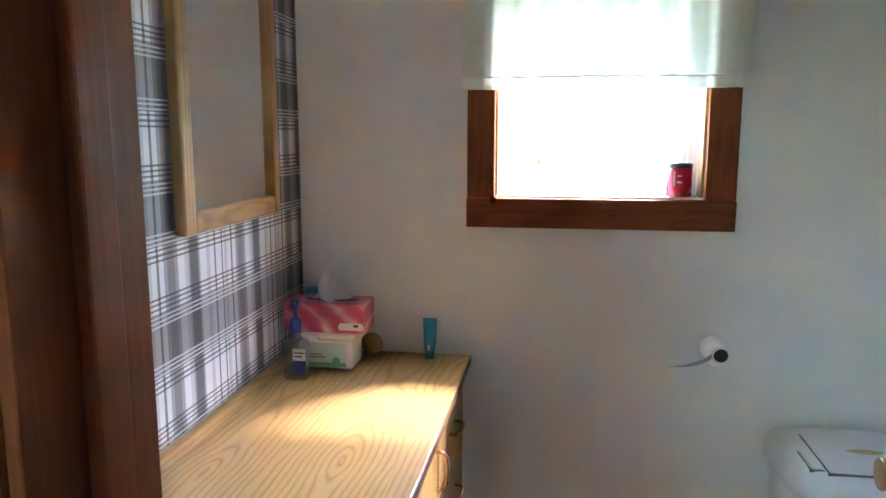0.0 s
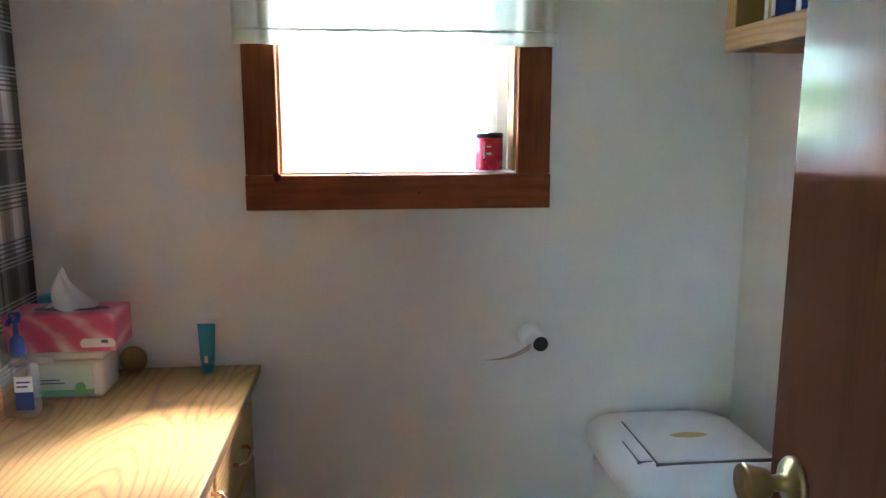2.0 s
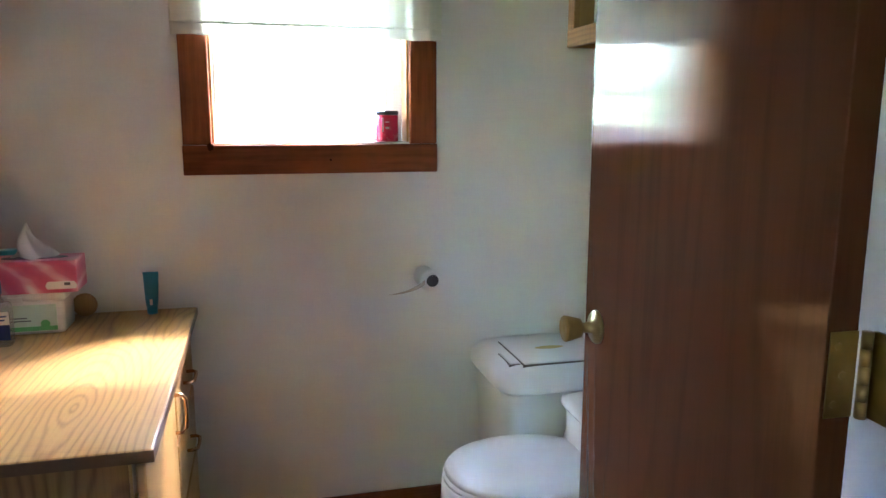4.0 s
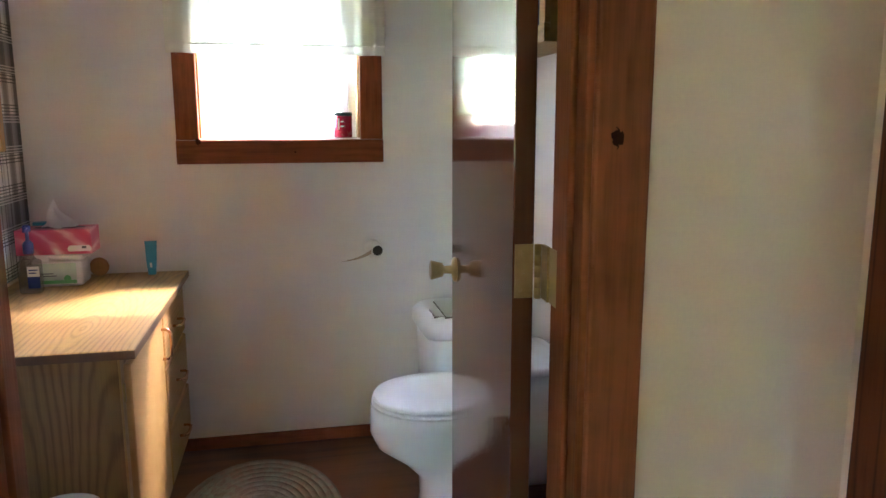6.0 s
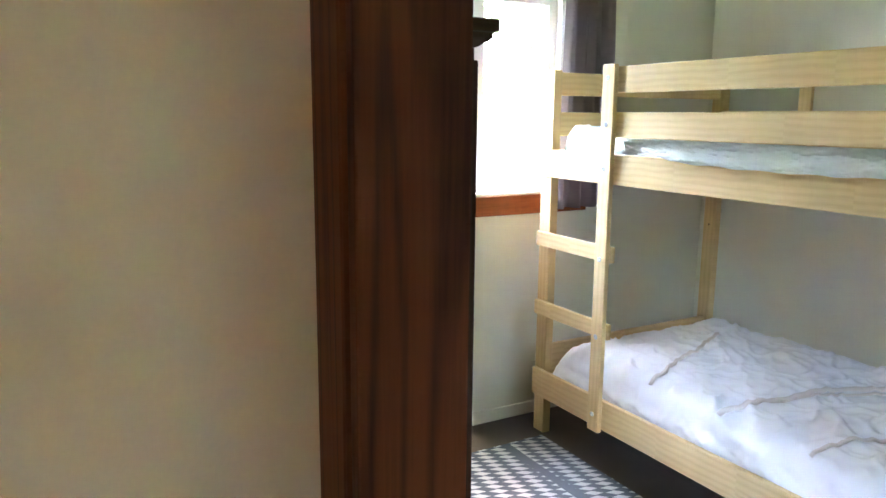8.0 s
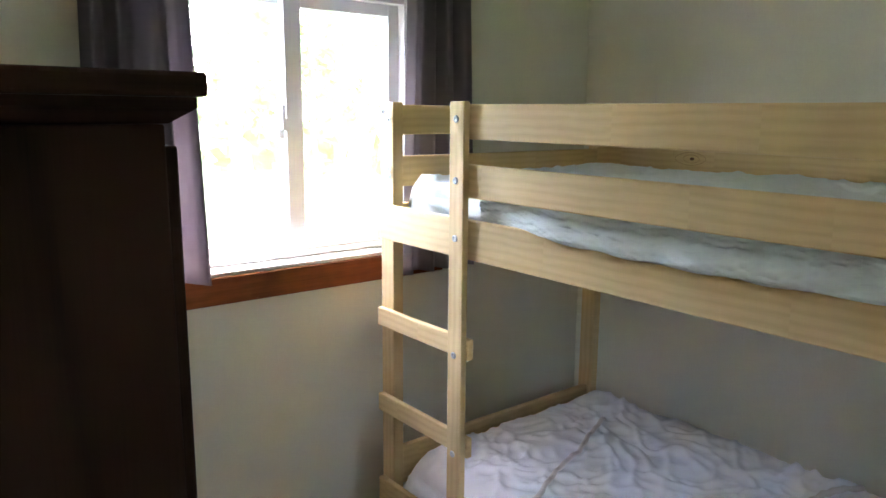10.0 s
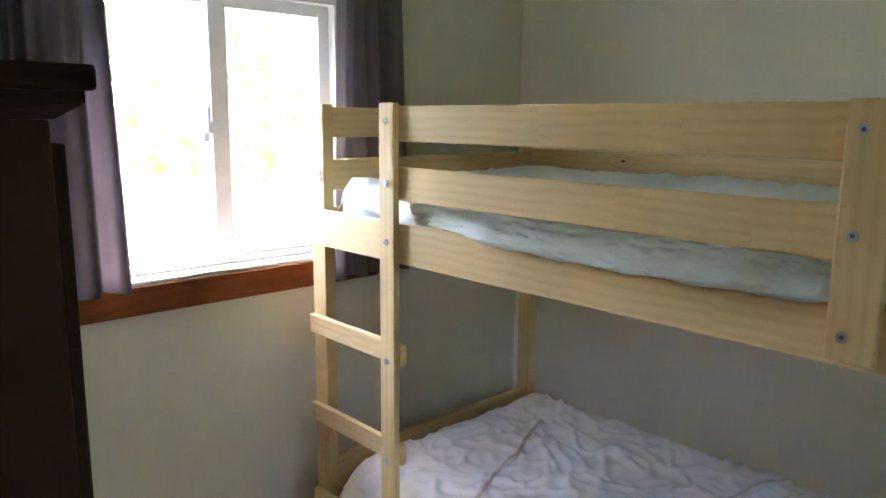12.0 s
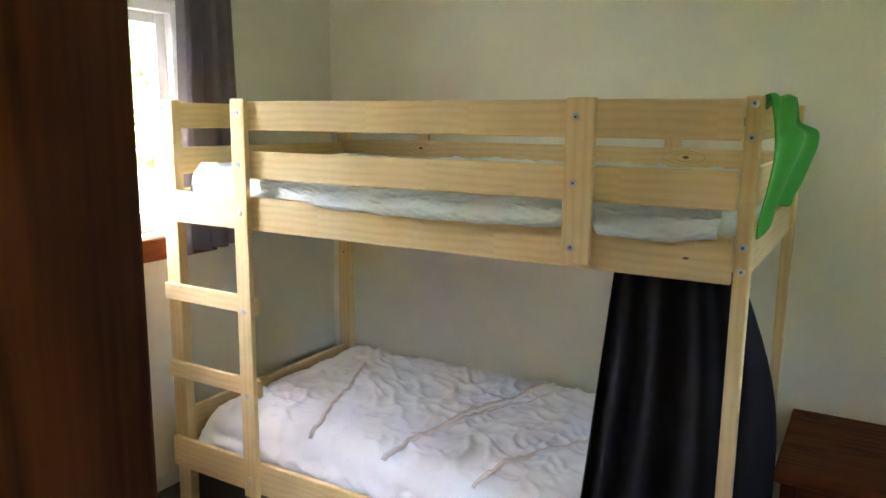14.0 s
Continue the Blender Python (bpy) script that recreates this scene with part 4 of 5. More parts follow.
part("label", rings([(-0.3010, 2.1545, 0.036, 0.0006, 0.8810, 2.0), (-0.3010, 2.1545, 0.04, 0.0006, 0.8910, 2.0), (-0.3010, 2.1545, 0.033, 0.0006, 0.9020, 2.0)]), M["label_white"], tb, "white oval label")
part("label_print", box(-0.2930, -0.2780, 2.1532, 2.1538, 0.8910, 0.8990), M["ink"], tb, "bar of print")


def tissue(u, v):
    a = u * 6.283
    r = 0.05 * (1 - v) ** 1.25 * (1 + 0.4 * math.sin(3 * a + 5 * v)) + 0.003
    return (-0.3810 + 1.0 * r * math.cos(a) - 0.012 * v, 2.215 + 0.45 * r * math.sin(a), 0.961 + 0.092 * v + 0.008 * math.sin(2 * a))


part("tissue", sheet(tissue, 36, 14), M["tissue"], tb, "white crumpled tissue", True)

pump = thing("pump_bottle", (-0.44, 2.07, 0.7525), "clear hand sanitizer bottle with a dark blue pump", "bottle")
part("bottle", box(-0.476, -0.404, 2.05, 2.095, 0.7525, 0.872, 0.014, seg=4), M["clear"], pump, "", True)
part("label", box(-0.443, -0.405, 2.0485, 2.0498, 0.775, 0.815), M["blue"], pump, "blue label")
part("label", box(-0.443, -0.405, 2.0485, 2.0498, 0.8155, 0.85), M["label_white"], pump, "white label")
part("label_print", boxes((-0.438, -0.41, 2.0476, 2.0484, 0.836, 0.840), (-0.438, -0.415, 2.0476, 2.0484, 0.826, 0.830)), M["blue"], pump, "bars of print")
part("neck", lathe([(0.022, 0.872), (0.014, 0.885), (0.014, 0.892)], 20, (-0.44, 2.0725, 0)), M["clear"], pump, "", True)
head = part("pump", lathe([(0.017, 0.8925), (0.017, 0.925), (0.010, 0.935), (0.006, 0.937), (0.006, 0.965), (0.012, 0.967), (0.013, 0.985), (0.009, 0.989)], 20, (-0.44, 2.0725, 0)), M["blue"], pump, "dark blue pump head", True)
part("nozzle", tube([(-0.44, 2.0725, 0.98), (-0.435, 2.04, 0.982), (-0.432, 2.022, 0.974)], 0.0055), M["blue"], head, "", True)

tube_ = thing("cream_tube", (-0.095, 2.335, 0.7525), "teal-blue cream tube standing on its cap", "tube")
part("cap", lathe([(0.015, 0.7525), (0.016, 0.77), (0.015, 0.774)], 20, (-0.097, 2.335, 0)), M["teal"], tube_, "", True)
part("body", rings([(-0.097, 2.335, 0.017, 0.016, 0.7745, 2), (-0.097, 2.335, 0.019, 0.015, 0.80, 2), (-0.096, 2.335, 0.022, 0.006, 0.868, 2), (-0.096, 2.335, 0.023, 0.002, 0.882, 2)]), M["teal"], tube_, "", True)
part("label", box(-0.101, -0.093, 2.3185, 2.3195, 0.782, 0.80), M["label_white"], tube_, "small pale label")

coaster = single("wooden_disc", lathe([(0.033, -0.006), (0.036, 0.0), (0.033, 0.006)], 28, (-0.29, 2.355, 0.786), "y"), M["oak_z"], (-0.29, 2.355, 0.7525), "small round brown wooden disc leaning at the wall", "disc", smooth=True)
bluecup = single("blue_cup", lathe([(0.022, 0.7525), (0.026, 0.83), (0.028, 0.965), (0.025, 0.967)], 24, (-0.475, 2.335, 0)), M["teal"], (-0.475, 2.335, 0.7525), "light blue cup behind the tissue box", "cup", smooth=True)

can = thing("tin_can", (0.655, 2.435, 1.268), "dark red tin with a lid on the window sill", "tin")
part("tin", lathe([(0.034, 1.268), (0.036, 1.271), (0.036, 1.352), (0.034, 1.354)], 32, (0.655, 2.43, 0)), M["red"], can, "", True)
part("lid", lathe([(0.037, 1.3545), (0.037, 1.366), (0.034, 1.368), (0.033, 1.365)], 32, (0.655, 2.43, 0)), M["black"], can, "dark lid", True)
part("label", boxes((0.633, 0.64, 2.3985, 2.4, 1.30, 1.345), (0.643, 0.655, 2.393, 2.3945, 1.31, 1.316), (0.643, 0.655, 2.393, 2.3945, 1.33, 1.333)), M["label_white"], can, "small white label marks")

hook = thing("coat_hook", (-0.53, 1.351, 1.355), "black iron double coat hook on the plaid wall", "hook")
part("plate", box(-0.5295, -0.523, 1.342, 1.360, 1.365, 1.500, 0.003), M["black"], hook)
part("upper_hook", tube([(-0.524, 1.351, 1.455), (-0.500, 1.352, 1.468), (-0.481, 1.353, 1.490), (-0.472, 1.354, 1.515), (-0.476, 1.354, 1.533), (-0.486, 1.354, 1.530), (-0.488, 1.354, 1.515)], 0.0045), M["black"], hook, "", True)
part("lower_hook", tube([(-0.524, 1.351, 1.372), (-0.497, 1.352, 1.362), (-0.478, 1.353, 1.370), (-0.466, 1.354, 1.388), (-0.465, 1.354, 1.405), (-0.473, 1.354, 1.408), (-0.477, 1.354, 1.396)], 0.0045), M["black"], hook, "", True)


def shelf_cabinet():
    s = thing("wall_cabinet", (1.27, 1.8, 1.55), "open light oak wall cabinet with bottles inside", "cabinet")
    y0, y1, z0, z1 = 1.45, 2.14, 1.555, 2.15
    part("side", box(1.18, 1.3685, y1 - 0.02, y1 - 0.002, z0, z1, 0.001), M["oak_z"], s)
    part("side", box(1.18, 1.3685, y0 + 0.002, y0 + 0.02, z0, z1, 0.001), M["oak_z"], s)
    part("bottom", box(1.18, 1.3685, y0 + 0.02, y1 - 0.02, z0 + 0.012, z0 + 0.03), M["oak_y"], s)
    part("top", box(1.18, 1.3685, y0 + 0.02, y1 - 0.02, z1 - 0.02, z1), M["oak_y"], s)
    part("back", box(1.362, 1.3685, y0 + 0.02, y1 - 0.02, z0 + 0.03, z1 - 0.02), M["oak_z"], s)
    part("frame_rail", box(1.16, 1.18, y0, y1, z0, z0 + 0.052, 0.003), M["oak_y"], s)
    part("frame_stile", box(1.161, 1.18, y1 - 0.045, y1, z0 + 0.052, z1, 0.003), M["oak_z"], s)
    part("frame_stile", box(1.161, 1.18, y0, y0 + 0.045, z0 + 0.052, z1, 0.003), M["oak_z"], s)


shelf_cabinet()


def bottle(name, x, y, z, r, h, mat, label):
    b = thing(name, (x, y, z), label, "bottle", "bottles in the wall cabinet")
    part("body", lathe([(r * 0.95, z), (r, z + 0.006), (r, z + h * 0.72), (r * 0.45, z + h * 0.82), (r * 0.45, z + h * 0.86)], 22, (x, y, 0)), M[mat], b, "", True)
    part("cap", lathe([(r * 0.5, z + h * 0.861), (r * 0.5, z + h), (r * 0.46, z + h + 0.002)], 22, (x, y, 0)), M["label_white"], b, "", True)
    part("label", box(x - r - 0.0016, x - r + 0.0005, y - r * 0.25, y + r * 0.25, z + h * 0.15, z + h * 0.6), M["label_white"], b, "pale label bar")


bottle("shampoo_bottle", 1.24, 2.06, 1.5855, 0.026, 0.19, "gold_leaf", "olive-yellow bottle in the wall cabinet")
bottle("lotion_bottle", 1.22, 1.995, 1.5855, 0.026, 0.22, "blue", "dark blue bottle in the wall cabinet")
bottle("lotion_bottle", 1.24, 1.92, 1.5855, 0.034, 0.2, "blue", "dark blue bottle in the wall cabinet")
bottle("lotion_bottle", 1.24, 1.83, 1.5855, 0.034, 0.24, "blue", "dark blue bottle in the wall cabinet")

# braided oval rug: one coil of braid after another
rug = thing("braided_rug", (0.29, 1.80, -0.006), "oval grey-green braided rag rug on the bathroom floor", "rug")
for k in range(12):
    s = (k + 0.5) / 12
    bm = bmesh.new()
    n, m = 72, 6
    rad = 0.0122
    rows_ = []
    for i in range(n):
        a = 2 * math.pi * i / n
        cx, cy = 0.29 + 0.29 * s * math.cos(a), 1.80 + 0.43 * s * math.sin(a)
        wob = 0.0012 * math.sin(i * 2.6)
        ring = []
        for j in range(m):
            b = math.pi * j / (m - 1)
            ring.append(bm.verts.new((cx + rad * 1.05 * math.cos(b) * math.cos(a), cy + rad * 1.5 * math.cos(b) * math.sin(a), -0.0055 + (0.010 + wob) * math.sin(b))))
        rows_.append(ring)
    for i in range(n):
        for j in range(m - 1):
            bm.faces.new((rows_[i][j], rows_[(i + 1) % n][j], rows_[(i + 1) % n][j + 1], rows_[i][j + 1]))
    part("coil", bm, M["braid"], rug, "", True)

pail = thing("small_bin", (-0.14, 1.205, -0.006), "small white bathroom bin with an open dark inside", "bin")
part("body", lathe([(0.072, -0.005), (0.076, 0.0), (0.088, 0.375), (0.093, 0.38), (0.093, 0.39), (0.086, 0.392), (0.083, 0.38)], 36, (-0.14, 1.205, 0)), M["plastic"], pail, "", True)
# Dark disc below the rim, painted as the shade inside the bin.
part("inside", lathe([(0.081, 0.36), (0.081, 0.37)], 32, (-0.14, 1.205, 0)), M["hole_shade"], pail, "dark disc standing in for the shaded inside")


# ---- bunk bed ----
def bunk():
    b = thing("bunk_bed", (3.55, 1.2, 0), "light pine bunk bed with a ladder and guard rails", "bed")
    xf, xr = 3.045, 4.10
    y0, y1 = 0.215, 2.238
    P = lambda nm, m, *d, lab="", bev=0.004: part(nm, box(*d, bevel=bev), M[m], b, lab)
    # corner posts
    for x0, x1 in ((xf, xf + 0.04), (xr - 0.04, xr)):
        P("post", "pine_z", x0, x1, y1 - 0.07, y1, 0, 1.57)
        P("post", "pine_z", x0, x1, y0, y0 + 0.036, 0, 1.57)
    # front: long side rails and guard rails stand proud of the posts
    front_rail = P("side_rail", "pine_y", xf - 0.022, xf - 0.001, y0 + 0.0365, y1 - 0.008, 1.135, 1.248)
    P("side_rail", "pine_y", xf - 0.022, xf - 0.001, y0 + 0.02, y1 - 0.008, 0.175, 0.295)
    P("guard_rail", "pine_y", xf - 0.022, xf - 0.001, y0 + 0.0365, 1.80, 1.468, 1.562)
    P("guard_rail", "pine_y", xf - 0.022, xf - 0.001, y0 + 0.0365, 1.80, 1.308, 1.400)
    ladder = P("ladder_post", "pine_z", xf - 0.044, xf - 0.0225, 1.770, 1.832, 0.165, 1.57)
    P("guard_post", "pine_z", xf - 0.044, xf - 0.0225, 0.588, 0.664, 1.148, 1.566)
    for z in (0.84, 0.54):
        P("rung", "pine_y", xf - 0.022, xf - 0.001, 1.765, y1 - 0.008, z, z + 0.062)
    # wall side
    P("side_rail", "pine_y", xr + 0.001, xr + 0.022, y0 + 0.02, y1 - 0.02, 1.135, 1.248)
    P("side_rail", "pine_y", xr + 0.001, xr + 0.022, y0 + 0.02, y1 - 0.02, 0.175, 0.295)
    back_rail = P("guard_rail", "pine_y", xr - 0.064, xr - 0.041, y0 + 0.037, y1 - 0.071, 1.335, 1.415)
    for y in (0.62, 1.72):
        P("guard_post", "pine_z", xr - 0.040, xr - 0.02, y, y + 0.06, 1.14, 1.52)
    # ends: boards between the posts
    for ya, yb in ((y1 - 0.05, y1 - 0.028), (y0 + 0.015, y0 + 0.037)):
        P("end_board", "pine_x", xf + 0.041, xr - 0.041, ya, yb, 1.468, 1.562)
        P("end_board", "pine_x", xf + 0.041, xr - 0.041, ya, yb, 1.302, 1.400)
        P("end_board", "pine_x", xf + 0.041, xr - 0.041, ya, yb, 1.135, 1.248)
        P("end_board", "pine_x", xf + 0.041, xr - 0.041, ya, yb, 0.26, 0.40)
    # ledgers and slats carry the mattresses
    for z in (0.20, 1.16):
        for x in (xf + 0.0, xr - 0.03):
            P("ledger", "pine_y", x + 0.0002, x + 0.028, y0 + 0.054, y1 - 0.072, z - 0.02, z + 0.012, bev=0.0)
        for k in range(12):
            y = y0 + 0.10 + k * 0.152
            P("slat", "pine_x", xf + 0.005, xr - 0.005, y, y + 0.07, z + 0.0125, z + 0.027, bev=0.002)

    def eye(x, y, z, size, stretch, parent, rings_=2):
        """A knot: a dark heart with growth rings bent round it, all but flush with the board."""
        part("knot", lathe([(size * 0.5, -0.0008), (size * 0.35, 0.0008)], 14, (x, y, z), "x", sy=stretch), M["pine_knot"], parent, "small brown knot")
        for k in range(1, rings_ + 1):
            r = size * (0.55 + 0.75 * k)
            pts = [(x + 0.0004, y + 0.004 * k + r * stretch * (1 + 0.25 * k + 0.12 * math.sin(2 * q + k)) * math.cos(q), z + min(1.0, 0.033 / r) * r * math.sin(q)) for q in (2 * math.pi * i / 28 for i in range(29))]
            part("knot_ring", tube(pts, 0.0014, 5), M["pine_ring"], parent, "", True)
    eye(xr - 0.064, 1.742, 1.384, 0.011, 1.7, back_rail)
    eye(xr - 0.064, 0.592, 1.382, 0.012, 1.9, back_rail)
    eye(xf - 0.022, 0.355, 1.189, 0.006, 2.6, front_rail, 0)
    eye(xr - 0.04, y1 - 0.035, 0.865, 0.010, 1.0, b, 0)

    def bolt(x, y, z, ax="x", parent=b):
        s = -1
        bm = lathe([(0.0098, 0.0), (0.0098, s * 0.002), (0.0082, s * 0.0036), (0.0055, s * 0.0036), (0.005, s * 0.002)], 16, (x, y, z), ax)
        head = part("bolt", bm, M["steel"], parent, "zinc bolt head", True)
        if parent is b:
            part("socket", lathe([(0.0042, s * 0.0022), (0.0038, s * 0.0030)], 6, (x, y, z), ax), M["socket"], head)
    for z in (1.522, 1.355, 1.194, 0.853, 0.549, 0.235):
        bolt(xf - 0.044, 1.803, z, parent=ladder)
    for z in (1.519, 1.355, 1.191):
        bolt(xf - 0.044, 0.637, z)
    for z in (1.552, 1.475, 1.222, 1.165, 0.235):
        bolt(xf - (0.0 if z > 0.5 else 0.022), y0 + (0.018 if z > 0.5 else 0.06), z)
    for z in (1.515, 1.36, 1.34):
        bolt(xf, y1 - 0.05, z)
    for z in (1.54, 1.485):
        bolt(xf, y1 - 0.015, z)


bunk()


def fold(x, y, z, width):
    """A narrow ridge along the zero line of a noise field."""
    return max(0.0, 1.0 - abs(noise.noise((x, y, z))) / width)


def wrinkled(x, y, amp, seed):
    """Stretched cloth: soft billows, long sharp folds and short creases across them."""
    wx, wy = x + 0.06 * noise.noise((x * 4, y * 4, seed)), y + 0.06 * noise.noise((x * 4, y * 4, seed + 9))
    low = noise.noise((wx * 3.0, wy * 2.5, seed))
    mid = noise.noise((wx * 9.0, wy * 8.0, seed + 2))
    a = fold(wx * 4.2 + wy * 2.0, wy * 7.5 - wx * 2.0, seed + 3, 0.14)
    b = fold(wx * 9.0 - wy * 3.0, wy * 6.5, seed + 5, 0.22)
    c = fold(wx * 14.0, wy * 16.0, seed + 7, 0.3)
    gate = 0.65 + 0.5 * noise.noise((wx * 2.2, wy * 2.2, seed + 8))
    return amp * (0.5 * low + 0.36 * mid + 0.60 * a * gate + 0.50 * b * gate + 0.42 * c * (1.2 - gate) - 0.42)


def mattress(name, x0, x1, y0, y1, z0, z1, mat, label, seed, amp, bulge, round_):
    """A cushion with rounded edges, a wrinkled cover, seams and sagging sides."""
    t = thing(name, ((x0 + x1) / 2, (y0 + y1) / 2, z0), label, "mattress")
    bm = bmesh.new()
    nx, ny, rad = 120, 230, round_
    hx, hy = (x1 - x0) / 2, (y1 - y0) / 2
    cx, cy = (x0 + x1) / 2, (y0 + y1) / 2

    grid = []
    for i in range(nx + 1):
        row = []
        for j in range(ny + 1):
            px, py = cx - hx + 2 * hx * i / nx, cy - hy + 2 * hy * j / ny
            ex, ey = hx - abs(px - cx), hy - abs(py - cy)
            drop = 0.0
            for e in (ex, ey):
                if e < rad:
                    drop += rad - math.sqrt(max(0.0, rad * rad - (rad - e) ** 2))
            w = wrinkled(px, py, amp, seed)
            row.append(bm.verts.new((px, py, z1 - min(drop, 0.11) + w)))
        grid.append(row)
    for i in range(nx):
        for j in range(ny):
            bm.faces.new((grid[i][j], grid[i + 1][j], grid[i + 1][j + 1], grid[i][j + 1]))
    rim = [grid[i][0] for i in range(nx + 1)] + [grid[nx][j] for j in range(1, ny + 1)] + [grid[i][ny] for i in range(nx - 1, -1, -1)] + [grid[0][j] for j in range(ny - 1, 0, -1)]
    prev = rim
    steps = 10
    for s in range(1, steps + 1):
        f = s / steps
        ring = []
        for k, v in enumerate(rim):
            d = Vector((v.co.x - cx, v.co.y - cy, 0))
            q = v.co.lerp(Vector((v.co.x, v.co.y, z0)), f)
            run = v.co.x + v.co.y + 0.35 * f
            out = bulge * math.sin(math.pi * f) + amp * 0.6 * noise.noise((v.co.x * 7, v.co.y * 7, f * 2 + seed))
            out += amp * (0.7 * fold(run * 5.0, f * 1.2, seed + 2, 0.22) + 0.5 * fold(run * 11.0 - f, f * 1.6, seed + 6, 0.3)) * math.sin(math.pi * min(1.0, f + 0.15))
            nx_, ny_ = (d.x / hx), (d.y / hy)
            side = Vector((math.copysign(1, nx_), 0, 0)) if abs(nx_) > abs(ny_) else Vector((0, math.copysign(1, ny_), 0))
            q = q + side * (out - 0.012)
            if f == 1:
                q.z = z0
            ring.append(bm.verts.new(q))
        for k in range(len(rim)):
            bm.faces.new((prev[k], prev[(k + 1) % len(rim)], ring[(k + 1) % len(rim)], ring[k]))
        prev = ring
    bm.faces.new(prev[::-1])
    body = part("cover", bm, mat, t, "", True)
    return t, body


lower, _b = mattress("mattress", 3.075, 4.055, 0.30, 2.13, 0.228, 0.43, M["sheet"], "white wrinkled mattress cover on the lower bunk", 1.0, 0.024, 0.016, 0.085)
upper, ub = mattress("mattress", 3.07, 4.03, 0.30, 2.12, 1.188, 1.352, M["satin"], "pale greenish-white mattress cover on the upper bunk", 4.0, 0.016, 0.01, 0.05)


def droop(y):
    """How low the loose edge of the upper cover hangs at y."""
    if y > 0.66:
        k = max(0.0, min(1.0, (1.76 - y) / 1.1))
        return 1.260 - 0.026 * math.sin(math.pi * min(1.0, k * 0.78 + 0.02)) ** 0.8
    return 1.25 - 0.02 * math.sin(math.pi * max(0.0, (0.66 - y) / 0.4))


def overhang(u, v):
    y = 0.285 + 1.47 * u
    low = droop(y)
    warp = y + 0.05 * v * noise.noise((y * 4, 0.0, 2.0))
    a = noise.noise((warp * 8 + 4 * v, v * 1.5, 1.0))
    b = max(0.0, 1 - abs(noise.noise((warp * 16 - 7 * v, v * 2.0, 3.0))) * 5)
    c = max(0.0, 1 - abs(noise.noise((warp * 9 + 6 * v, v * 3.0, 7.0))) * 6)
    e = max(0.0, 1 - abs(noise.noise((warp * 26 + 5 * v, v * 3.5, 11.0))) * 4)
    rip = 0.006 * a + 0.007 * b + 0.008 * c + 0.002 * e
    z = low + (1.335 - low) * v
    s = max(0.0, min(1.0, (z - 1.254) / 0.025))
    s = max(s, max(0.0, min(1.0, (y - 1.42) / 0.25)))
    tuck = max(0.0, min(1.0, 1 - (abs(y - 0.626) - 0.040) / 0.012))
    s = max(s, tuck)
    rip *= 1 - tuck
    lip = 0.010 * math.exp(-((v - 0.06) / 0.16) ** 2)
    hem = 0.012 * math.exp(-((v - 0.34 - 0.12 * (y - 1.3)) / 0.045) ** 2) * math.exp(-((y - 1.38) / 0.24) ** 4)
    return (3.012 + 0.046 * s - lip * (1 - s) - hem - rip * (0.25 + 0.75 * math.sin(math.pi * min(1.0, v * 1.25)) ** 0.7), y, z + 0.25 * rip)


part("overhang", sheet(overhang, 340, 30, 0.003), M["satin"], ub, "loose wrinkled side of the cover", True)
cords = []
for i in range(91):
    y = 0.285 + 1.40 * i / 90
    back = max(0.0, min(1.0, (y - 1.42) / 0.25), min(1.0, 1 - (abs(y - 0.626) - 0.040) / 0.012))
    cords.append((3.006 + 0.002 * math.sin(i * 0.9) + 0.05 * back, y, droop(y) + 0.002 * math.sin(i * 0.6)))
part("piping", tube(cords, 0.0045, 6), M["satin"], ub, "corded edge of the cover", True)


def cord(pts, r):
    """A raised seam that runs over the lower cover."""
    out = []
    for (xa, ya), (xb, yb) in zip(pts, pts[1:]):
        for k in range(14):
            x, y = xa + (xb - xa) * k / 14, ya + (yb - ya) * k / 14
            y += 0.003 * math.sin(x * 23)
            edge = min(0.085, max(0.0, 0.085 - (x - 3.075)))
            out.append((x, y, 0.43 + wrinkled(x, y, 0.024, 1.0) + 0.003 - (0.085 - math.sqrt(0.085 ** 2 - edge * edge))))
    return part("seam", tube(out, r * 1.35, 7), M["seam"], _b, "tan raised seam of the cover", True)


cord([(3.78, 1.87), (3.50, 1.745), (3.30, 1.68), (3.085, 1.595)], 0.006)
cord([(4.0, 1.06), (3.70, 1.15), (3.42, 1.235), (3.24, 1.268), (3.085, 1.287)], 0.008)
cord([(3.95, 0.98), (3.70, 1.10), (3.45, 1.195), (3.34, 1.235)], 0.004)
cord([(3.95, 0.62), (3.55, 0.75), (3.38, 0.85), (3.22, 0.915), (3.085, 0.953)], 0.005)

# cloths on the bed
bc = thing("blackout_curtain", (3.07, 0.35, 0.25), "black cloth hung under the upper bunk of the bed", "curtain")


def blackfn(u, v):
    k = 1 - v
    kk = min(1.0, k * 1.05 / 0.45)
    y = 0.545 - 0.30 * u + k * 0.10 * (1 - u) - u ** 3 * 0.115 * math.sin(1.57 * kk)
    x = 3.098 + 0.020 * math.sin(u * 26 + 0.8 * math.sin(7 * u)) * (0.5 + 0.6 * k) + 0.10 * max(0.0, u - 0.75)
    return (x, y, 0.10 + 1.05 * v)


part("panel", sheet(blackfn, 80, 20, 0.004), M["black_cloth"], bc, "", True)

gc = thing("green_cloth", (3.25, 0.2, 1.5), "bright green cloth draped over the bed's end board", "cloth")


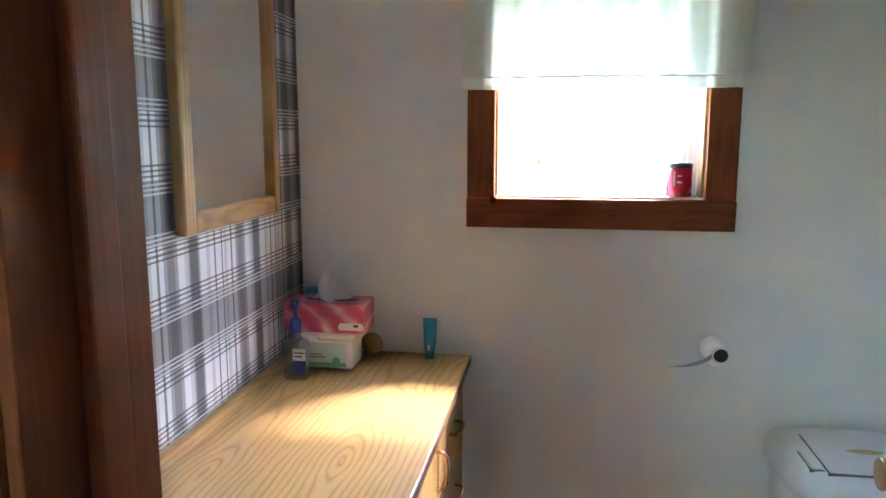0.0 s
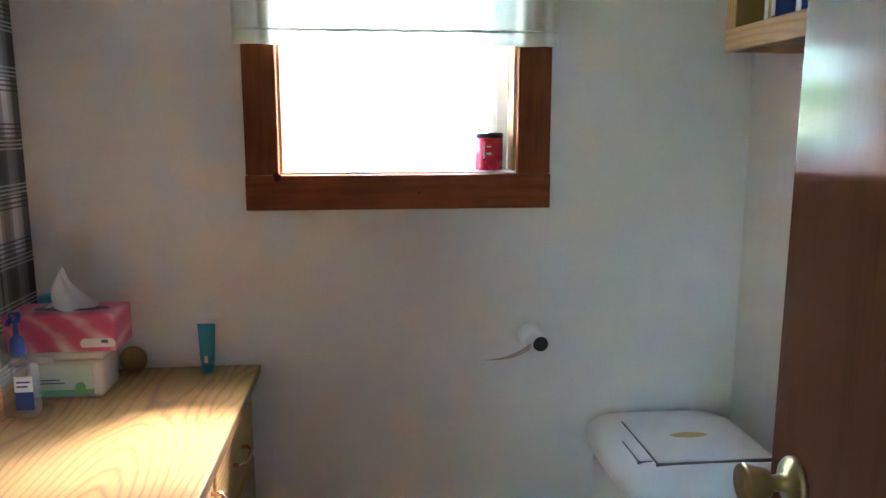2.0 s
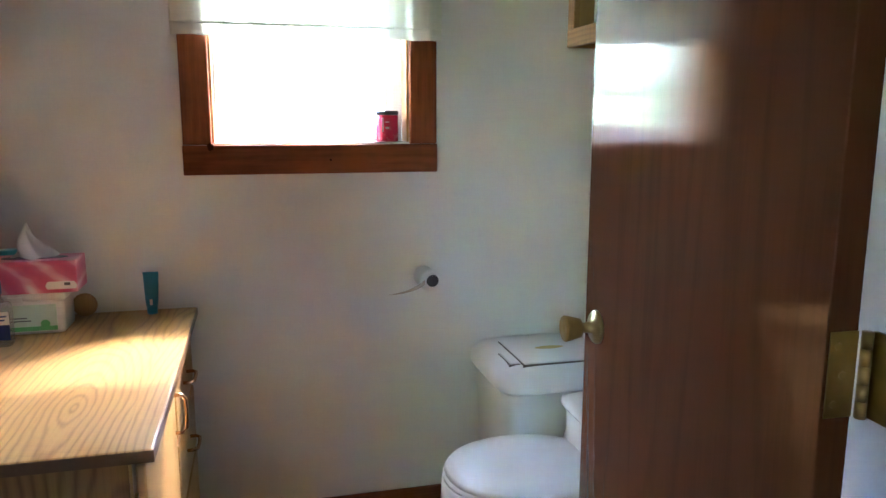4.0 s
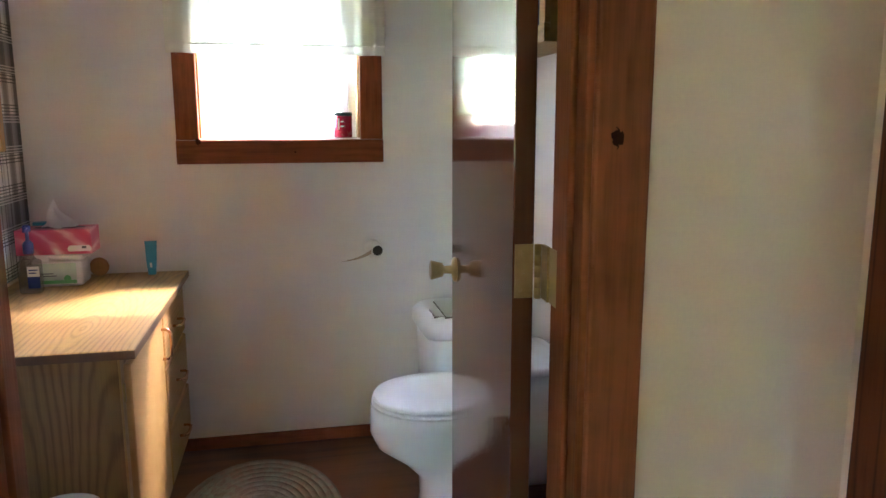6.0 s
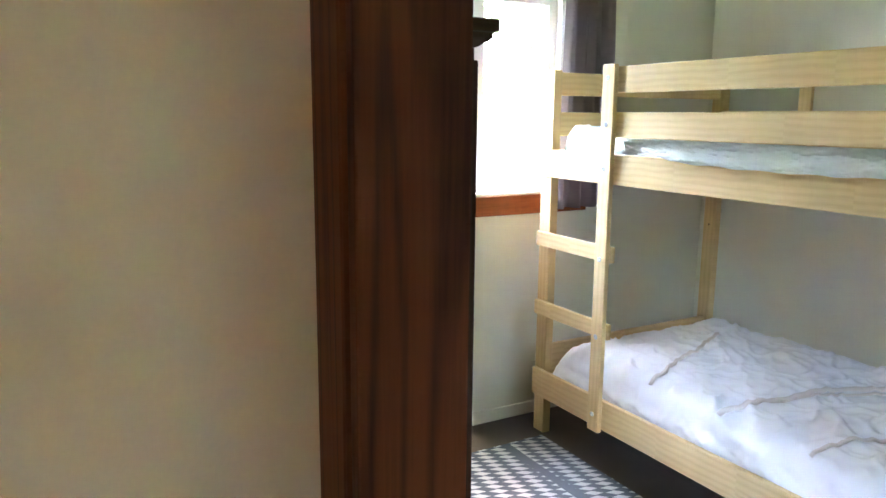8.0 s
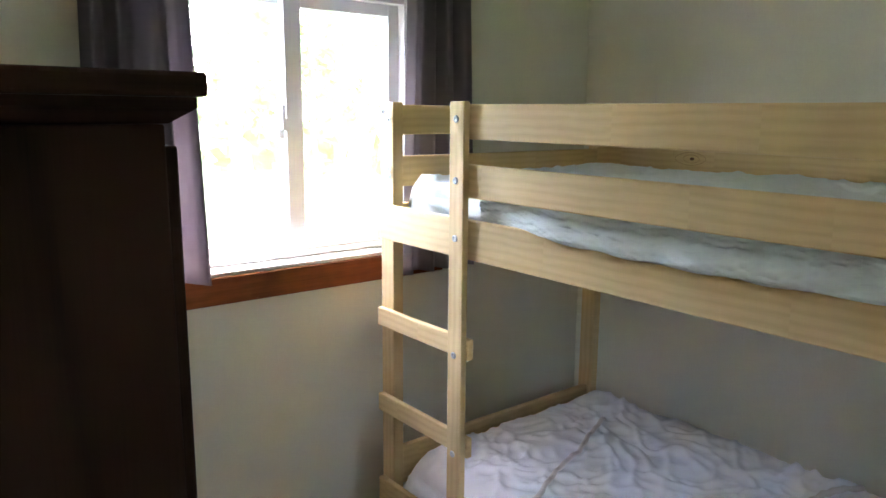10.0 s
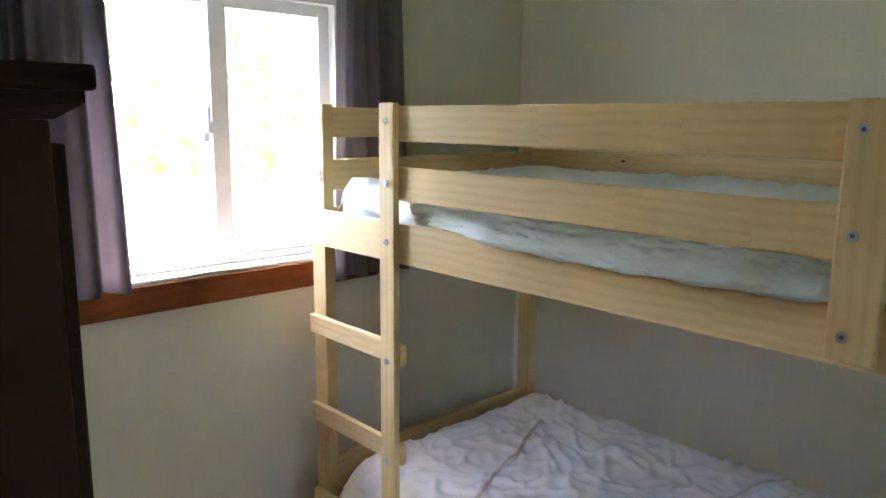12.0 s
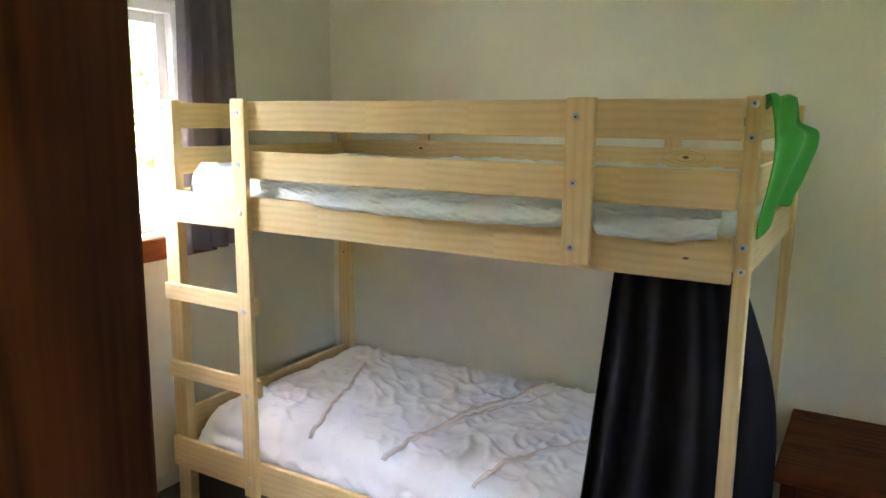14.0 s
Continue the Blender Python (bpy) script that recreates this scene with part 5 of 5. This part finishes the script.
def greenfn(u, v):
    if v < 0.14:
        a = v / 0.14
        return (3.065 + 0.16 * u, 0.262 - (0.058 + 0.03 * u) * a, 1.50 + 0.070 * math.sin(a * 1.57) + 0.004 * math.sin(u * 9))
    w = (v - 0.14) / 0.86
    step = 1 / (1 + math.exp(-(w - 0.30) * 60))
    reach = 0.40 + 0.36 * step - 0.40 * max(0.0, w - 0.32) + 0.012 * math.sin(w * 17)
    end = 0.315 - 0.09 * u + 0.015 * math.sin(8 * u + 1)
    puff = 0.012 * math.sin(math.pi * min(1.0, w * 1.1)) + 0.006 * math.sin(u * 11 + w * 5)
    return (3.065 + (0.16 + 0.03 * step) * u * (1 - 0.3 * w), 0.204 - puff - 0.108 * u * reach, 1.570 - end * w)


part("cloth", sheet(greenfn, 44, 80, 0.003), M["green_cloth"], gc, "", True)


# ---- wardrobe and bench ----
def wardrobe():
    w = thing("wardrobe", (1.77, 1.5, 0), "tall dark walnut wardrobe with a moulded cornice", "wardrobe")
    part("body", box(1.57, 1.995, 1.10, 1.98, 0.06, 1.525, 0.003), M["dark_z"], w)
    part("plinth", box(1.57, 1.985, 1.11, 1.97, 0, 0.06, 0.002), M["dark_x"], w)
    bm = bmesh.new()
    loops = []
    for k in range(9):
        q = k / 8
        out = 0.003 + 0.025 * min(1.0, q * 1.7)
        z = 1.5255 + 0.029 * q
        loops.append([bm.verts.new(p) for p in ((1.53, 1.10 - out, z), (1.995 + out, 1.10 - out, z), (1.995 + out, 1.98 + out, z), (1.53, 1.98 + out, z))])
    for a, b in zip(loops, loops[1:]):
        for k in range(4):
            bm.faces.new((a[k], a[(k + 1) % 4], b[(k + 1) % 4], b[k]))
    bm.faces.new(loops[0][::-1])
    bm.faces.new(loops[-1])
    part("cove", bm, M["dark_x"], w)
    part("cornice", box(1.53, 2.033, 1.06, 2.02, 1.555, 1.582, 0.005), M["dark_x"], w)
    for y0, y1 in ((1.11, 1.535), (1.558, 1.97)):
        d = part("door", box(1.9955, 2.012, y0, y1, 0.08, 1.50, 0.004), M["dark_z"], w)
        part("knob", lathe([(0.007, 0.0), (0.007, 0.012), (0.014, 0.018), (0.013, 0.026), (0.006, 0.03)], 16, (2.012, y1 - 0.04 if y0 < 1.3 else y0 + 0.04, 0.85), "x"), M["brass"], d, "", True)


wardrobe()

bench = thing("bench", (3.95, -0.25, 0), "low dark reddish-brown wooden nightstand at the foot of the bunk bed", "nightstand")
part("top", box(3.62, 4.205, -0.55, 0.17, 0.40, 0.445, 0.006), M["dstain_y"], bench)
for x in (3.64, 4.14):
    for y in (-0.53, 0.10):
        part("leg", box(x, x + 0.05, y, y + 0.05, 0, 0.3995, 0.003), M["dstain_z"], bench)
part("apron", box(3.645, 3.66, -0.48, 0.10, 0.30, 0.3995, 0.002), M["dstain_y"], bench)
part("panel", box(4.17, 4.18, -0.48, 0.10, 0.02, 0.3995, 0.002), M["hall_wall"], bench, "grey back panel")

brug = single("area_rug", box(1.62, 3.02, 0.62, 2.14, 0.0005, 0.010, 0.003), M["rug"], (2.6, 1.3, 0), "slate rug with white geometric checks on the bedroom floor", "rug")


# ---- outdoors ----
def tree(x, y, h, r, seed, crown=True):
    rnd = random.Random(seed)
    t = thing("tree", (x, y, -0.6), "slender grey-barked tree with light green spring leaves", "tree", "trees outside")
    lean = rnd.uniform(-0.05, 0.05)
    bm = bmesh.new()
    pts = [(x + lean * h * k / 8 + 0.08 * math.sin(k * 1.3 + seed), y + 0.06 * math.cos(k + seed), -0.6 + h * k / 8) for k in range(9)]
    for k in range(8):
        ra, rb = r * (1 - 0.09 * k), r * (1 - 0.09 * (k + 1))
        a, b2 = Vector(pts[k]), Vector(pts[k + 1])
        ringa = [bm.verts.new(a + ra * Vector((math.cos(q), math.sin(q), 0))) for q in (2 * math.pi * i / 10 for i in range(10))]
        ringb = [bm.verts.new(b2 + rb * Vector((math.cos(q), math.sin(q), 0))) for q in (2 * math.pi * i / 10 for i in range(10))]
        for i in range(10):
            bm.faces.new((ringa[i], ringa[(i + 1) % 10], ringb[(i + 1) % 10], ringb[i]))
    ends = []
    for k in range(12):
        s = rnd.randint(2, 7)
        p = Vector(pts[s])
        a = rnd.uniform(0, 6.28)
        q = p + Vector((math.cos(a), math.sin(a), rnd.uniform(0.1, 0.6))) * rnd.uniform(0.8, 1.9)
        tube([p, p.lerp(q, 0.5) + Vector((0, 0, 0.1)), q], r * 0.14, 5, bm)
        ends += [q, p.lerp(q, 0.6)]
    part("trunk", bm, M["bark"], t, "", True)
    vs, fs = [], []
    o = Vector((x, y, -0.6))
    for e in ends:
        for _ in range(26):
            c = e + Vector((rnd.gauss(0, 0.45), rnd.gauss(0, 0.45), rnd.gauss(0, 0.35))) - o
            s = rnd.uniform(0.05, 0.11)
            d1 = Vector((rnd.gauss(0, 1), rnd.gauss(0, 1), rnd.gauss(0, 0.6))).normalized() * s
            d2 = d1.cross(Vector((rnd.gauss(0, 1), rnd.gauss(0, 1), rnd.gauss(0, 1)))).normalized() * s * 0.6
            n0 = len(vs)
            vs += [c - d1, c + d2, c + d1, c - d2]
            fs.append((n0, n0 + 1, n0 + 2, n0 + 3))
    me = bpy.data.meshes.new("crown")
    me.from_pydata([tuple(v) for v in vs], [], fs)
    me.materials.append(M["leaf"])
    c = new("crown", me)
    c.parent = t
    ORIGIN[c] = ORIGIN[t]


rt = random.Random(7)
for k in range(15):
    yy = rt.uniform(8, 28)
    tree(2.6 + (yy - 1) * rt.uniform(0.28, 0.95), yy, rt.uniform(6, 10), rt.uniform(0.05, 0.11), 20 + k)
# Unseen trees added to the south, to turn the daylight from there greenish.
for k in range(6):
    tree(rt.uniform(-6, 8), rt.uniform(-14, -8), rt.uniform(6, 9), rt.uniform(0.1, 0.18), 60 + k)


for k in range(16):
    yy = rt.uniform(9, 22)
    tree(0.4 + (yy - 2.4) * rt.uniform(-0.8, 0.3), yy, rt.uniform(6, 10), rt.uniform(0.05, 0.11), 90 + k)


def far_woods():
    rnd = random.Random(3)
    vs, fs = [], []
    for _ in range(22000):
        a = rnd.uniform(-3.14, 3.14)
        # The nearer southern half is unseen, added to send green light indoors.
        d = rnd.uniform(24, 38) if math.cos(a) > 0 else rnd.uniform(16, 26)
        top = 13 + 4 * math.sin(a * 9) + 3 * math.sin(a * 23 + 1)
        c = Vector((1.5 + d * math.sin(a), d * math.cos(a), -0.5 + top * rnd.uniform(0, 1) ** 0.9 * (d / 30)))
        s = rnd.uniform(0.25, 0.6)
        d1 = Vector((rnd.gauss(0, 1), rnd.gauss(0, 1), rnd.gauss(0, 1))).normalized() * s
        d2 = d1.cross(Vector((rnd.gauss(0, 1), rnd.gauss(0, 1), rnd.gauss(0, 1)))).normalized() * s * 0.7
        n0 = len(vs)
        vs += [tuple(c - d1), tuple(c + d2), tuple(c + d1), tuple(c - d2)]
        fs.append((n0, n0 + 1, n0 + 2, n0 + 3))
    me = bpy.data.meshes.new("far_woods")
    me.from_pydata(vs, [], fs)
    me.materials.append(M["leaf"])
    tagged(new("far_woods", me), "distant light green woods, the unseen south half added to tint the light", "woods", kind="stuff")


far_woods()
